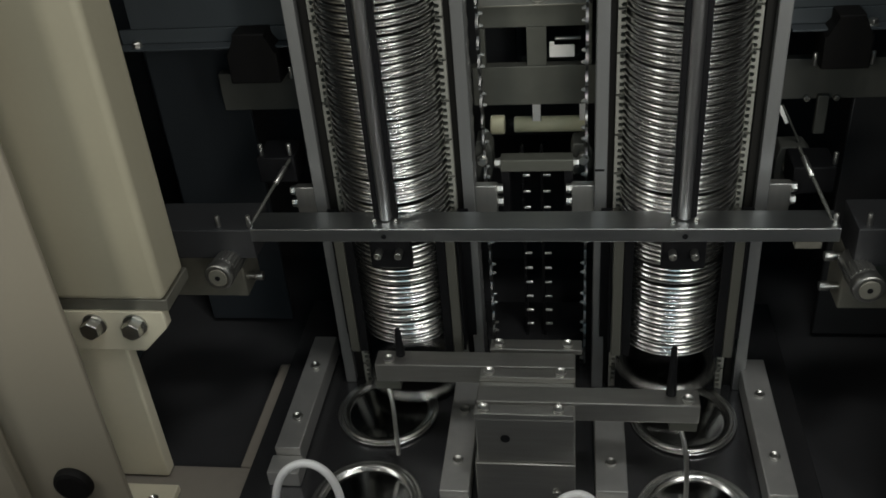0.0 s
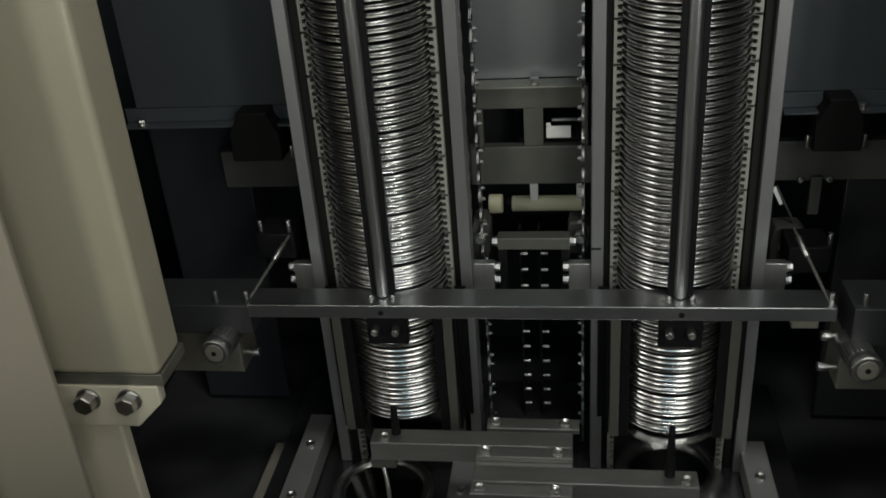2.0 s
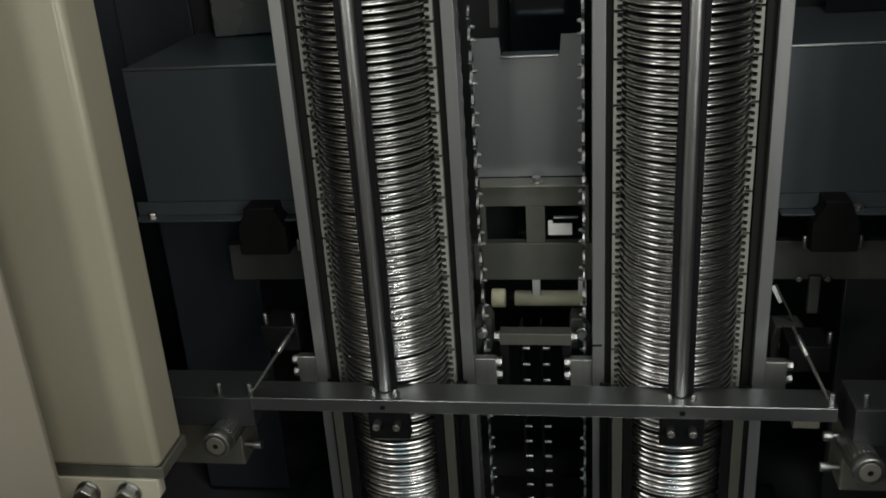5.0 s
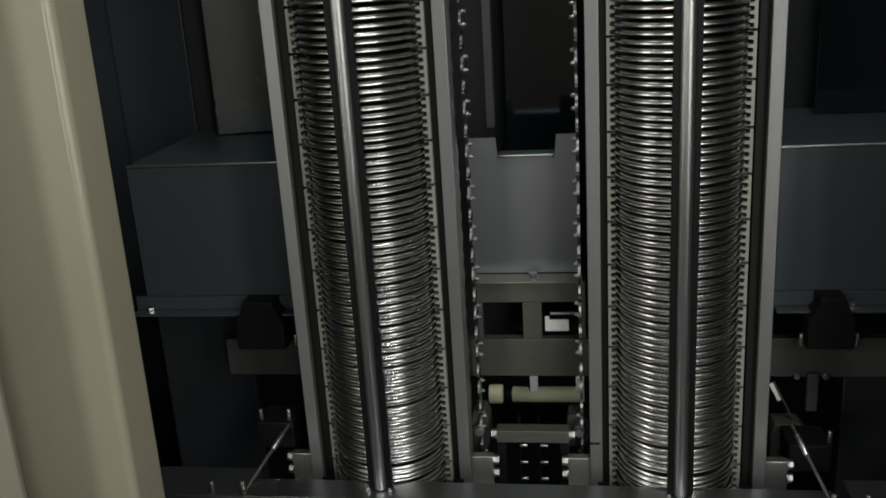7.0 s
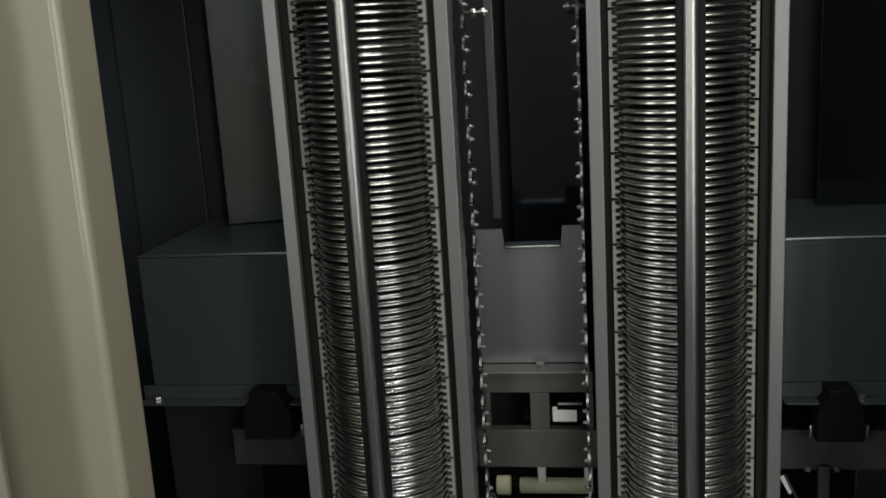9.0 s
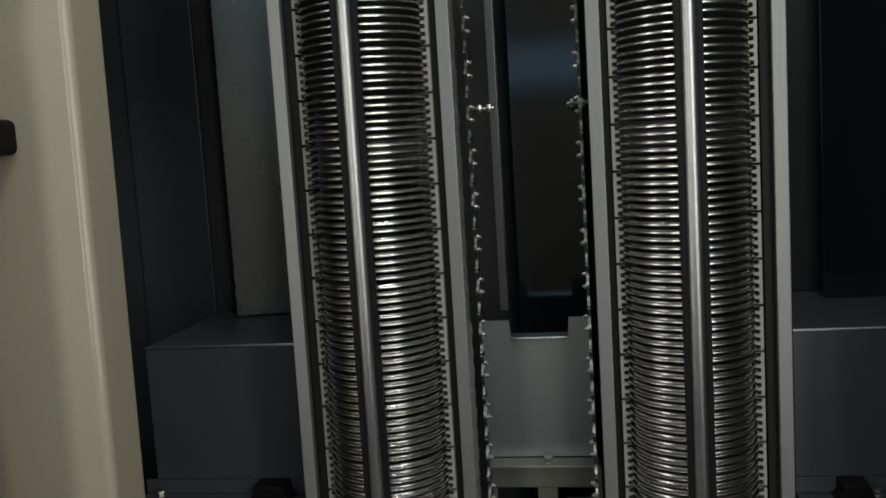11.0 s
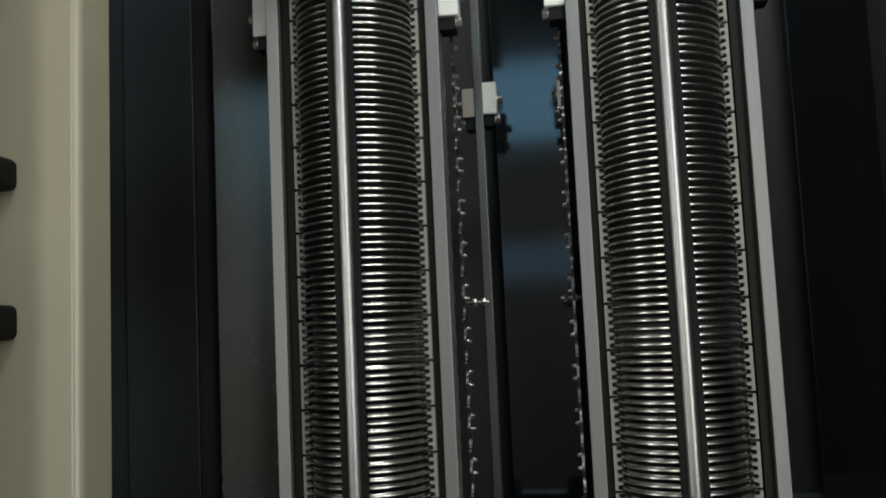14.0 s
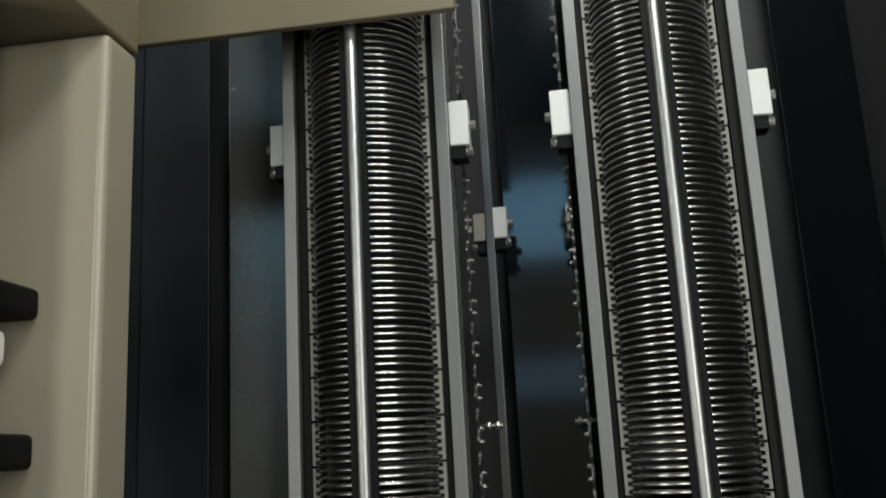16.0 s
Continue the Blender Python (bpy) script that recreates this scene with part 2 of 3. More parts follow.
def hex_bolt_mesh(name, r, h, mat, washer=True):
    """A hex head with its washer, standing on z = 0."""
    bm = bmesh.new()
    w = h * 0.22 if washer else 0
    if washer:
        cyl(bm, (0, 0, w / 2), "z", r * 1.22, w, 20, w * 0.2)
    cyl(bm, (0, 0, w + h / 2), "z", r, h, 6, r * 0.08)
    return mesh_of(name, bm, mat, True)


CAP2 = cap_screw_mesh("cap_screw_small", 0.0034, 0.0020, NUT)
HEX3 = hex_bolt_mesh("hex_bolt", 0.0060, 0.0070, NUT)
CAP1 = cap_screw_mesh("cap_screw_tiny", 0.0015, 0.0018, NUT)
CAP1B = cap_screw_mesh("cap_screw_block", 0.0019, 0.0028, PIN)
LONGCAP = cap_screw_mesh("cap_screw_long", 0.0023, 0.0065, NUT)
HEX1 = hex_bolt_mesh("hex_bolt_tiny", 0.0030, 0.0030, NUT)
LONGB = mesh_of("clamp_bolt", cyl(cyl(bmesh.new(), (0, 0, 0.004), "z", 0.0018, 0.008, 14, 0.0002), (0, 0, 0.0085), "z", 0.0030, 0.0055, 18, 0.0004), NUT, True)
STUD = mesh_of("stud", cyl(bmesh.new(), (0, 0, 0.004), "z", 0.0015, 0.008, 14, 0.0004), NUT, True)
TOW_Y = (radians(90), 0, 0)      # head towards -y
TOW_X = (0, radians(90), 0)      # head towards +x
TOW_NX = (0, radians(-90), 0)    # head towards -x

XL, XR = -0.0910, 0.0853         # axes of the two columns
CXL, CXR = -0.0898, 0.0838       # axes of the lids, chains and rods between the rails
YC = 0.006                       # their depth
TOP = 0.80                       # upper end of the columns
PITCH = 0.0254
STEP = PITCH / 6
BED = -0.105                     # feed bed
CLIMB = [(0, 0.0), (4, 3.17), (7, 5.58), (11.5, 9.10), (16, 12.61)]   # seconds, carrier pitches climbed
RISE = CLIMB[-1][1] * PITCH
movers = []                      # things that climb with the chains
feeds = []                       # lids with a way of their own


def climbed(t):
    for (a, u), (b, v) in zip(CLIMB, CLIMB[1:]):
        if t <= b:
            return (u + (v - u) * (t - a) / (b - a)) * PITCH
    return RISE


def when(h):
    """The time at which the chains have climbed h."""
    for (a, u), (b, v) in zip(CLIMB, CLIMB[1:]):
        if h <= v * PITCH:
            return a + (h / PITCH - u) / (v - u) * (b - a)
    return 99.0


# ---------------------------------------------------------------- the room and the housing
slab("floor", -2.5, 2.5, -3.2, 0.6, -1.25, -1.2, FLOORM, "dark grey painted factory floor", "floor", 0, "structure")
slab("wall_south", -2.5, 2.5, -3.25, -3.2, -1.2, 1.8, ROOM, "plain grey factory wall", "wall", 0, "structure")
slab("wall_west", -2.55, -2.5, -3.2, 0.6, -1.2, 1.8, ROOM, "plain grey factory wall", "wall", 0, "structure")
slab("wall_east", 2.5, 2.55, -3.2, 0.6, -1.2, 1.8, ROOM, "plain grey factory wall", "wall", 0, "structure")
# Out of view; dark so that the back sheets mirror black higher up.
slab("ceiling", -2.5, 2.5, -3.2, 0.6, 1.8, 1.85, FLOORM, "unseen ceiling kept dark for the back sheets' reflections", "ceiling", 0, "structure")
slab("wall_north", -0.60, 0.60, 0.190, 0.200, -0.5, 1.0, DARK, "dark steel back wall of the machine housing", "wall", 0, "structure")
slab("housing_side_west", -0.60, -0.59, -0.10, 0.19, -0.5, 1.0, DARK, "dark side sheet added to the machine housing", "wall", 0, "structure")
# Added and kept black so that this end of the machine stays dark.
slab("housing_side_east", 0.305, 0.315, -0.095, 0.19, -0.5, 1.0, BLACK, "dark side sheet added to the machine housing", "wall", 0, "structure")
# Unseen sheet added to keep the east lamps off the rear parts.
slab("housing_front_east", 0.207, 0.60, -0.105, -0.095, -0.5, 1.0, BLACK, "unseen dark sheet added to block light from the east", "wall", 0, "structure")
# Unseen sheet added to shade what lies below the cross beam.
slab("machine_front", -0.60, 0.60, -0.37, -0.36, -0.125, 0.070, BASEM, "unseen dark sheet added to shade the lower machine", "wall", 0, "structure")
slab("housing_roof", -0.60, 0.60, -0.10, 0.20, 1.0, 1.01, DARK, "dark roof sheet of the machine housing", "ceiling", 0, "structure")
slab("machine_base", -0.60, 0.60, -0.45, 0.19, -0.52, -0.125, BASEM, "dark oily machine base", "machine base", 0.002, "structure")
slab("feed_bed", -0.19, 0.17, -0.32, 0.10, -0.125, BED - 0.0022, BEDM, "dark polished steel feed bed under the columns", "bed plate", 0.001)


# ---------------------------------------------------------------- columns of lids
WIDE = 0.0349 / 0.0336            # the lids' rim radius over that of the profile


def lid_mesh():
    prof = [(0.0, -0.0008), (0.0240, -0.0008), (0.0252, -0.0012), (0.0262, -0.0011), (0.0274, 0.0006), (0.0286, 0.0013), (0.0302, 0.00145), (0.0308, 0.0013),
            (0.0311, 0.0010), (0.0312, 0.0006), (0.0315, 0.0003), (0.0323, 0.0003), (0.0330, 0.0005), (0.0334, 0.00042), (0.0336, 0.0002), (0.0336, -0.0004),
            (0.0334, -0.0006), (0.0329, -0.00072), (0.0322, -0.0007), (0.0312, -0.0004), (0.0282, -0.0003), (0.0262, -0.0017), (0.0060, -0.0014)]
    bm = bmesh.new()
    seg = 56
    rings = [[bm.verts.new((0, 0, prof[0][1]))]]
    for r, z in prof[1:]:
        rings.append([bm.verts.new((WIDE * r * math.cos(math.tau * i / seg), WIDE * r * math.sin(math.tau * i / seg), z)) for i in range(seg)])
    for i in range(seg):
        bm.faces.new((rings[0][0], rings[1][i], rings[1][(i + 1) % seg]))
        for a, b in zip(rings[1:], rings[2:]):
            bm.faces.new((a[i], b[i], b[(i + 1) % seg], a[(i + 1) % seg]))
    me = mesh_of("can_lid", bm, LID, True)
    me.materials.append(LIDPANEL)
    me.materials.append(LIDSHADE)
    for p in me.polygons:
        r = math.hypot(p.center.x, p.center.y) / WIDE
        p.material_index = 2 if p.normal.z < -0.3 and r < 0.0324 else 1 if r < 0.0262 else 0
    return me


LIDMESH = lid_mesh()
rng = random.Random(4)
FOOT = -0.0458                   # where a lid joins the column
BEAT = 0.213                     # seconds from lid to lid


def column(x, which, phase):
    """The lids of one column. Each climbs with the chains; those that join during the clip first run in along the feed bed.
    Below the beam they lie in loose bunches, which the toothed carriers part."""
    west = x < 0
    foot, lead, aside = (FOOT, 1.76, -0.0165) if west else (FOOT - 0.0085, 1.67, 0.0100)
    for k in range(-72, 78):
        z = (k + 0.5) * STEP + phase - ((k % 6) - 2.5) * STEP * 0.02
        ob = tagged(put("can_lid", LIDMESH), "bright tinplate can lid carried edge-on by toothed carriers", "can lid", f"lids in the {which} column")
        dx, dy, dz = rng.uniform(-1, 1) * 0.0003, rng.uniform(-1, 1) * 0.0004, rng.uniform(-1, 1) * 0.0001
        bunch = (1.5 - (k + (k // 8 if west else k // 12)) % 4) * STEP * 0.13 + rng.uniform(-1, 1) * 0.0005
        rot = rng.uniform(-0.13, 0.13), rng.uniform(-0.13, 0.13), rng.uniform(0, 360)

        def lift(h):
            f = min(1.0, max(0.0, (h - 0.058) / 0.035))
            return h + bunch + (dz - bunch) * f
        if z >= 0.10:
            ob.matrix_basis = pose(x + dx, YC + dy, z + dz, *rot)
            movers.append(ob)
            continue
        if z >= foot:
            rows = [(c / 2, pose(x + dx, YC + dy, lift(z + climbed(c / 2)), *rot)) for c in range(33)]
            ob.matrix_basis = rows[0][1]
            feeds.append((ob, rows))
            continue
        t0 = when(foot - z)
        keys = [(t0 - (lead + 3.2) * BEAT, (-0.265, BED)), (t0 - (lead + 1.8) * BEAT, (-0.190, BED)), (t0 - (lead + 1.25) * BEAT, (-0.113, BED)),
                (t0 - (lead + 0.75) * BEAT, (-0.112, BED)), (t0 - (lead + 0.27) * BEAT, (-0.0305, BED)), (t0 - (lead - 0.27) * BEAT, (-0.0295, BED)),
                (t0 - (lead - 0.65) * BEAT, (YC, BED + 0.002)), (t0, (YC, foot))]

        def at(t):
            if t <= keys[0][0]:
                return keys[0][1][0], BED - climbed(keys[0][0] - t)
            for (a, p), (b, q) in zip(keys, keys[1:]):
                if t <= b:
                    f = (t - a) / (b - a)
                    return p[0] + (q[0] - p[0]) * f, p[1] + (q[1] - p[1]) * f
            return YC, lift(foot + climbed(t) - climbed(t0))
        times = sorted({0.0, 16.0} | {round(a, 3) for a, _ in keys if 0.02 < a < 16} | {round(t0 + d, 3) for d in (0.12, 0.3) if 0.02 < t0 + d < 15.9} |
                       {c / 2 for c in range(1, 32) if c / 2 > t0 + 0.4})
        rows = [(t, pose(x + dx + aside * (at(t)[0] < YC - 0.001), at(t)[0] + dy, at(t)[1], *rot)) for t in times]
        ob.matrix_basis = rows[0][1]
        feeds.append((ob, rows))
    bm = bmesh.new()
    for k in range(78, int((TOP - phase) / STEP)):
        n = len(bm.verts)
        bm.from_mesh(LIDMESH)
        bm.verts.ensure_lookup_table()
        bmesh.ops.translate(bm, verts=bm.verts[n:], vec=(x, YC, (k + 0.5) * STEP + phase))
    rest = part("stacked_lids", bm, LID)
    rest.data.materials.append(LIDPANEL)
    rest.data.materials.append(LIDSHADE)
    movers.append(tagged(rest, "upper stack of bright tinplate can lids", "can lids", "", "stuff"))


def comb_mesh():
    """A toothed carrier, its teeth towards +x, outer edge at x = 0."""
    bm = bmesh.new()
    h = PITCH - 0.0016
    pts = [(0, 0.0006), (0.0044, 0.0006)]
    for i in range(6):
        z0, z1 = i * STEP + 0.0007, (i + 1) * STEP - 0.0007
        pts += [(0.0044, z0), (0.0017, z0 + 0.0003), (0.0017, z1 - 0.0003), (0.0044, z1)]
    pts += [(0.0044, 0.0006 + h), (0, 0.0006 + h)]
    poly_prism(bm, pts, 0.0015, 0.0065)
    return mesh_of("comb", bm, COMB, False)


def link_mesh():
    """Two waisted side plates of a chain link, the next link's plates beside them."""
    bm = bmesh.new()
    for dx in (-0.0035, 0.0035):
        pts = []
        for i in range(25):
            a = i / 24
            z = -0.0035 + a * (PITCH + 0.002)
            w = 0.0040 + 0.0022 * math.cos(a * 4 * math.pi)
            pts.append((w, z))
        lo = [bm.verts.new((dx - 0.0008, 0.030 - w, z)) for w, z in pts] + [bm.verts.new((dx - 0.0008, 0.030 + w, z)) for w, z in reversed(pts)]
        hi = [bm.verts.new((dx + 0.0008, v.co.y, v.co.z)) for v in lo]
        bm.faces.new(lo)
        bm.faces.new(hi[::-1])
        for i in range(len(lo)):
            j = (i + 1) % len(lo)
            bm.faces.new((lo[i], hi[i], hi[j], lo[j]))
    return mesh_of("link", bm, LINK, False)


def arm_mesh():
    """The arm that joins a carrier to its link, blackened to keep the gap dark."""
    bm = box(bmesh.new(), -0.0100, 0.0010, 0.0108, 0.027, 0.0002, PITCH - 0.0002, 0)
    return mesh_of("carrier_arm", bm, BLACK, False)


def nut_mesh():
    bm = cyl(bmesh.new(), (-0.0055, 0.030, 0), "x", 0.0010, 0.0024, 10, 0.0003)
    cyl(bm, (-0.0049, 0.030, 0), "x", 0.0015, 0.0014, 6, 0.0003)
    return mesh_of("nut", bm, PIN, False)


COMBM, LINKM, NUTM, ARMM = comb_mesh(), link_mesh(), nut_mesh(), arm_mesh()


def chain(x_out, sign, phase):
    """A lifting chain along its climbing run; sign: towards the lids."""
    ob = thing("lifting_chain", (x_out, 0, 0), "oily steel lifting chain with grey toothed nylon carriers", "chain", "lifting chains")
    for k in range(-4 - int(RISE / PITCH), int(TOP / PITCH)):
        z = k * PITCH + phase
        for name, me, dz, lab in (("comb", COMBM, 0, "grey nylon carrier with six slots"), ("link", LINKM, 0.0, ""), ("carrier_arm", ARMM, 0.0, "black carrier arm"),
                                  ("nut", NUTM, 0.0090, "dull zinc pin nut"), ("nut", NUTM, 0.0165, "dull zinc pin nut")):
            c = put(name, me, ob, lab, (0 if name.startswith("c") else -sign * 0.0128, 0, z + dz))
            if sign < 0:
                c.scale = (-1, 1, 1)
    movers.append(ob)
    return ob


def rail(x, s):
    ob = thing("guide_rail", (x, 0, 0), "ground aluminium guide rail standing upright beside a lid column", "rail", "guide rails")
    part("bar", box(bmesh.new(), -0.0037, 0.0037, 0.0, 0.016, BED - 0.002, TOP, 0.0005), RAIL, ob)
    # Near-black strip added for the dark gap between rail and carriers.
    part("wear_strip", box(bmesh.new(), -s * 0.0039, -s * 0.0092, 0.0050, 0.0100, BED - 0.002, TOP, 0.0003), STRIP, ob, "near-black strip added to darken the gap beside the carriers")
    return ob


def guide_rod(x):
    ob = thing("guide_rod", (x, -0.0335, 0.0535), "bright ground steel guide rod with black side strips before the lids", "rod", "guide rods")
    part("rod", cyl(bmesh.new(), (0, 0, 0.36), "z", 0.0038, 0.72, 36, 0.0004), ROD, ob)
    for s in (-1, 1):
        part("strip", box(bmesh.new(), s * 0.0039, s * 0.0071, -0.0002, 0.0034, 0.0, 0.72, 0.0003), BLACK, ob, "black side strip")
    return ob


W2 = 0.0477
for which, x, cx, ph in (("first", XL, CXL, 0.45 * PITCH), ("second", XR, CXR, 0.50 * PITCH)):
    column(cx, which, ph)
    chain(cx - 0.0384, 1, ph)
    chain(cx + 0.0384, -1, ph)
    guide_rod(cx)
    for s in (-1, 1):
        rail(x + s * W2, s)
slab("scratch_mark", XR - W2 - 0.0037, XR - W2 + 0.0020, -0.0003, 0.001, 0.0655, 0.0668, BLACK, "small black pencil mark on a guide rail", "mark", 0)

# drive chain between the columns, low down at the back
drive = thing("drive_chain", (-0.0037, 0.062, 0), "dark double drive chain between the columns", "chain")
dl = bmesh.new()
box(dl, -0.0105, -0.0085, -0.005, 0.005, 0, 0.0122, 0.0006)
box(dl, 0.0025, 0.0045, -0.005, 0.005, 0, 0.0122, 0.0006)
# Link plates blackened so that only the pins show.
DLINK = mesh_of("link", dl, BLACK, False)
DPIN = mesh_of("pin", cyl(bmesh.new(), (0, -0.0045, 0), "x", 0.0011, 0.005, 10, 0.0002), NUT, True)
for i in range(-9, 4):
    z = i * 0.0127
    put("link", DLINK, drive, "", (0, 0, z))
    for px in (-0.0068, 0.0070):
        put("pin", DPIN, drive, "bright chain pin", (px, 0, z + 0.006))

# ---------------------------------------------------------------- front beam and what it carries
beam = thing("cross_beam", (0, -0.0450, 0.0528), "flat milled steel cross beam carrying the guide rods", "beam")
part("bar", box(bmesh.new(), -0.1715, 0.1675, 0, 0.0200, -0.0088, 0, 0.0005), BEAMM, beam)
for x in (CXL, CXR):
    part("set_screw", cyl(bmesh.new(), (x, 0.0, -0.0050), "y", 0.0017, 0.0012, 12, 0.0002), BLACK, beam, "small black set screw")
    for s in (-1, 1):
        put("cap_screw", CAP1, beam, "small zinc-plated screw", (x + s * 0.0065, 0.0075, 0))
    blk = thing("stop_block", (x, -0.0335, 0.0434), "small black oxide stop block under the cross beam", "block", "stop blocks")
    part("body", box(bmesh.new(), -0.0115, 0.0135, -0.004, 0.0030, -0.0230, 0, 0.0005), BLACK, blk)
    for s in (-1, 1):
        put("cap_screw", LONGCAP, blk, "bright protruding socket screw", (0.0005 + s * 0.0062, -0.004, -0.0110), TOW_Y)


def stack_shade_plate(x, s):
    """An added black plate for the shade at the stack's edge, folded back to the rail."""
    ob = thing("stack_shade_plate", (x, -0.0245, -0.060), "added black plate darkening the edge of the lower stack", "guard", "side guards")
    part("plate", box(bmesh.new(), s * 0.0262, s * 0.0318, 0.003, 0.0060, 0, 0.100, 0.0006), BLACK, ob)
    part("edge_strip", box(bmesh.new(), s * 0.0322, s * 0.0383, 0.0025, 0.0060, 0, 0.100, 0.0006), EDGEM, ob, "grey strip added for the dim carrier edge")
    part("return", box(bmesh.new(), s * 0.0385, s * 0.0400, 0.0062, 0.0221, 0, 0.100, 0.0003), BLACK, ob)
    part("flange", box(bmesh.new(), s * 0.0385, s * 0.0455, 0.0223, 0.0245, 0, 0.100, 0.0003), BLACK, ob)
    return ob


for x in (CXL, CXR):
    for s in (-1, 1):
        stack_shade_plate(x, s)


def bearing_block(x0, x1, z0, z1, sx, kx, kz, aim, studs):
    """An aluminium bearing block at a beam end, with its knurled adjusting knob and two clamping bolts."""
    ob = thing("bearing_block", ((x0 + x1) / 2, -0.030, z0), "weathered aluminium bearing block with knurled knob at the beam end", "bearing block", "bearing blocks")
    w, h = (x1 - x0) / 2, z1 - z0
    part("body", box(bmesh.new(), -w, w, 0, 0.028, 0, h, 0.0012), FRAME2, ob)
    part("arm", box(bmesh.new(), -w, w + 0.0165 * (sx > 0), -0.013, 0.02, h + 0.0004, 0.0510 - z0, 0.0008), DARK, ob, "dark grey steel mounting arm")
    m = Matrix.Rotation(radians(aim), 4, "Z") @ AX["y"]
    c = Vector((kx - (x0 + x1) / 2, -0.0155, kz - z0))
    kn = part("knob", cyl(cyl(bmesh.new(), c, m, 0.0080, 0.0310, 36, 0.0010), c + Vector((math.sin(radians(aim)) * 0.0125, -math.cos(radians(aim)) * 0.0125, 0)), m, 0.0090, 0.0060, 36, 0.0012), PIN, ob, "knurled dull steel knob")
    part("knob_face", cyl(bmesh.new(), c + Vector((math.sin(radians(aim)) * 0.0156, -math.cos(radians(aim)) * 0.0156, 0)), m, 0.0060, 0.0012, 30, 0.0003), FRAME2, ob)
    part("knob_hole", cyl(bmesh.new(), c + Vector((math.sin(radians(aim)) * 0.0163, -math.cos(radians(aim)) * 0.0163, 0)), m, 0.0016, 0.0008, 14, 0.0001), BLACK, ob, "dark centre hole")
    for i in range(22):
        a = math.tau * i / 22
        off = Matrix.Rotation(radians(aim), 3, "Z") @ Vector((math.cos(a) * 0.0079, 0, math.sin(a) * 0.0079))
        part("knurl", box(bmesh.new(), -0.0005, 0.0005, -0.0070, 0.0050, -0.0005, 0.0005, 0.0001), PIN, kn).matrix_basis = Matrix.Translation(c + off) @ Matrix.Rotation(radians(aim), 4, "Z")
    for bz in (0.10 * h + 0.010, h - 0.004):
        put("clamp_bolt", LONGB, ob, "bright socket head clamping bolt", (sx * w, 0.004, bz), TOW_X if sx > 0 else TOW_NX)
    for i in (0, 1):
        put("stud", STUD, ob, "bright upright stud", (studs[i] - (x0 + x1) / 2, -0.0125 + 0.004, 0.0508 - z0))
    return ob


bearing_block(-0.238, -0.188, -0.008, 0.030, 1, -0.1897, 0.0285, -5, (-0.1930, -0.1735))
bearing_block(0.1775, 0.2300, -0.0135, 0.026, -1, 0.1816, 0.0227, 5, (0.1655, 0.1835))


def blocks(x, dirn):
    """A pale spacer block on the side of a guide rail, with its bolt."""
    ob = thing("spacer_block", (x, 0.004, 0.0535), "pale aluminium spacer block screwed to a guide rail", "block", "spacer blocks")
    part("body", box(bmesh.new(), min(0, dirn * 0.0135), max(0, dirn * 0.0135), 0, 0.006, -0.030, 0, 0.0006), STEEL, ob)
    for dz in (-0.0035, -0.0125):
        put("hex_bolt", HEX1, ob, "zinc-plated hex bolt", (dirn * 0.0135, 0.003, dz), TOW_X if dirn > 0 else TOW_NX)
    return ob


for x, d in ((XL - W2 - 0.0037, -1), (XL + W2 + 0.0037, 1), (XR - W2 - 0.0037, -1), (XR + W2 + 0.0037, 1)):
    blocks(x, d)

hinge = thing("hinge_frame", (-0.0015, 0.012, 0.0672), "dark steel hinge frame between the two inner rails", "frame")
part("top_bar", box(bmesh.new(), -0.0225, 0.0225, 0, 0.010, -0.0082, 0, 0.0006), FRAME, hinge)
for s in (-1, 1):
    part("side_bar", box(bmesh.new(), s * 0.0225, s * 0.0170, 0.001, 0.011, -0.0420, -0.0084, 0.0005), BLACK, hinge)
    put("hex_bolt", HEX1, hinge, "zinc-plated hex bolt", (s * 0.0225, 0.004, -0.0040), TOW_X if s > 0 else TOW_NX)

# diagonal link rods beside the columns
def link_rod(at0, tip, r, label, ferrule):
    ob = thing("link_rod", at0, label, "rod", "link rods")
    tip = Vector(tip)
    q = tip.to_track_quat("Z", "Y").to_matrix().to_4x4()
    part("shaft", cyl(bmesh.new(), tip / 2, q, r, tip.length, 12, 0.0002), DARKBAR, ob)
    if ferrule:
        part("ferrule", cyl(bmesh.new(), tip * 0.74, q, 0.0017, 0.014, 14, 0.0003), NUT, ob, "bright ferrule")
    else:
        tg = part("tag", box(bmesh.new(), -0.0032, -0.0006, -0.0008, 0.0004, -0.0130, 0.0, 0.0003), WHITE, ob, "small white plastic tag")
        tg.location, tg.rotation_euler = tip, (0, math.atan2(tip.x, tip.z), 0)
    return ob


link_rod((-0.1735, -0.0385, 0.0508), (0.0160, 0.0500, 0.0200), 0.0011, "slim steel link rod rising from the beam end", True)
link_rod((0.1636, 0.046, 0.0550), (-0.0146, 0.003, 0.0290), 0.0008, "slim steel link rod with a small white tag", False)
link_rod((0.1655, -0.0385, 0.0508), (-0.0140, 0.0450, 0.0260), 0.0010, "slim dull link rod rising from the beam end", True)
for lug_at, pins in (((-0.1680, 0.0100, 0.0720), (-0.0090, 0.0098)), ((0.1640, 0.0120, 0.0600), (0.0120,))):
    lug = thing("rod_lug", lug_at, "dark cast lug with bright upright pins", "lug", "rod lugs")
    part("body", box(bmesh.new(), -0.012, 0.013, 0.0, 0.026, -0.018, 0.0, 0.001), BLACK, lug)
    for dx in pins:
        put("stud", STUD, lug, "bright upright pin", (dx, 0.004, 0.0))


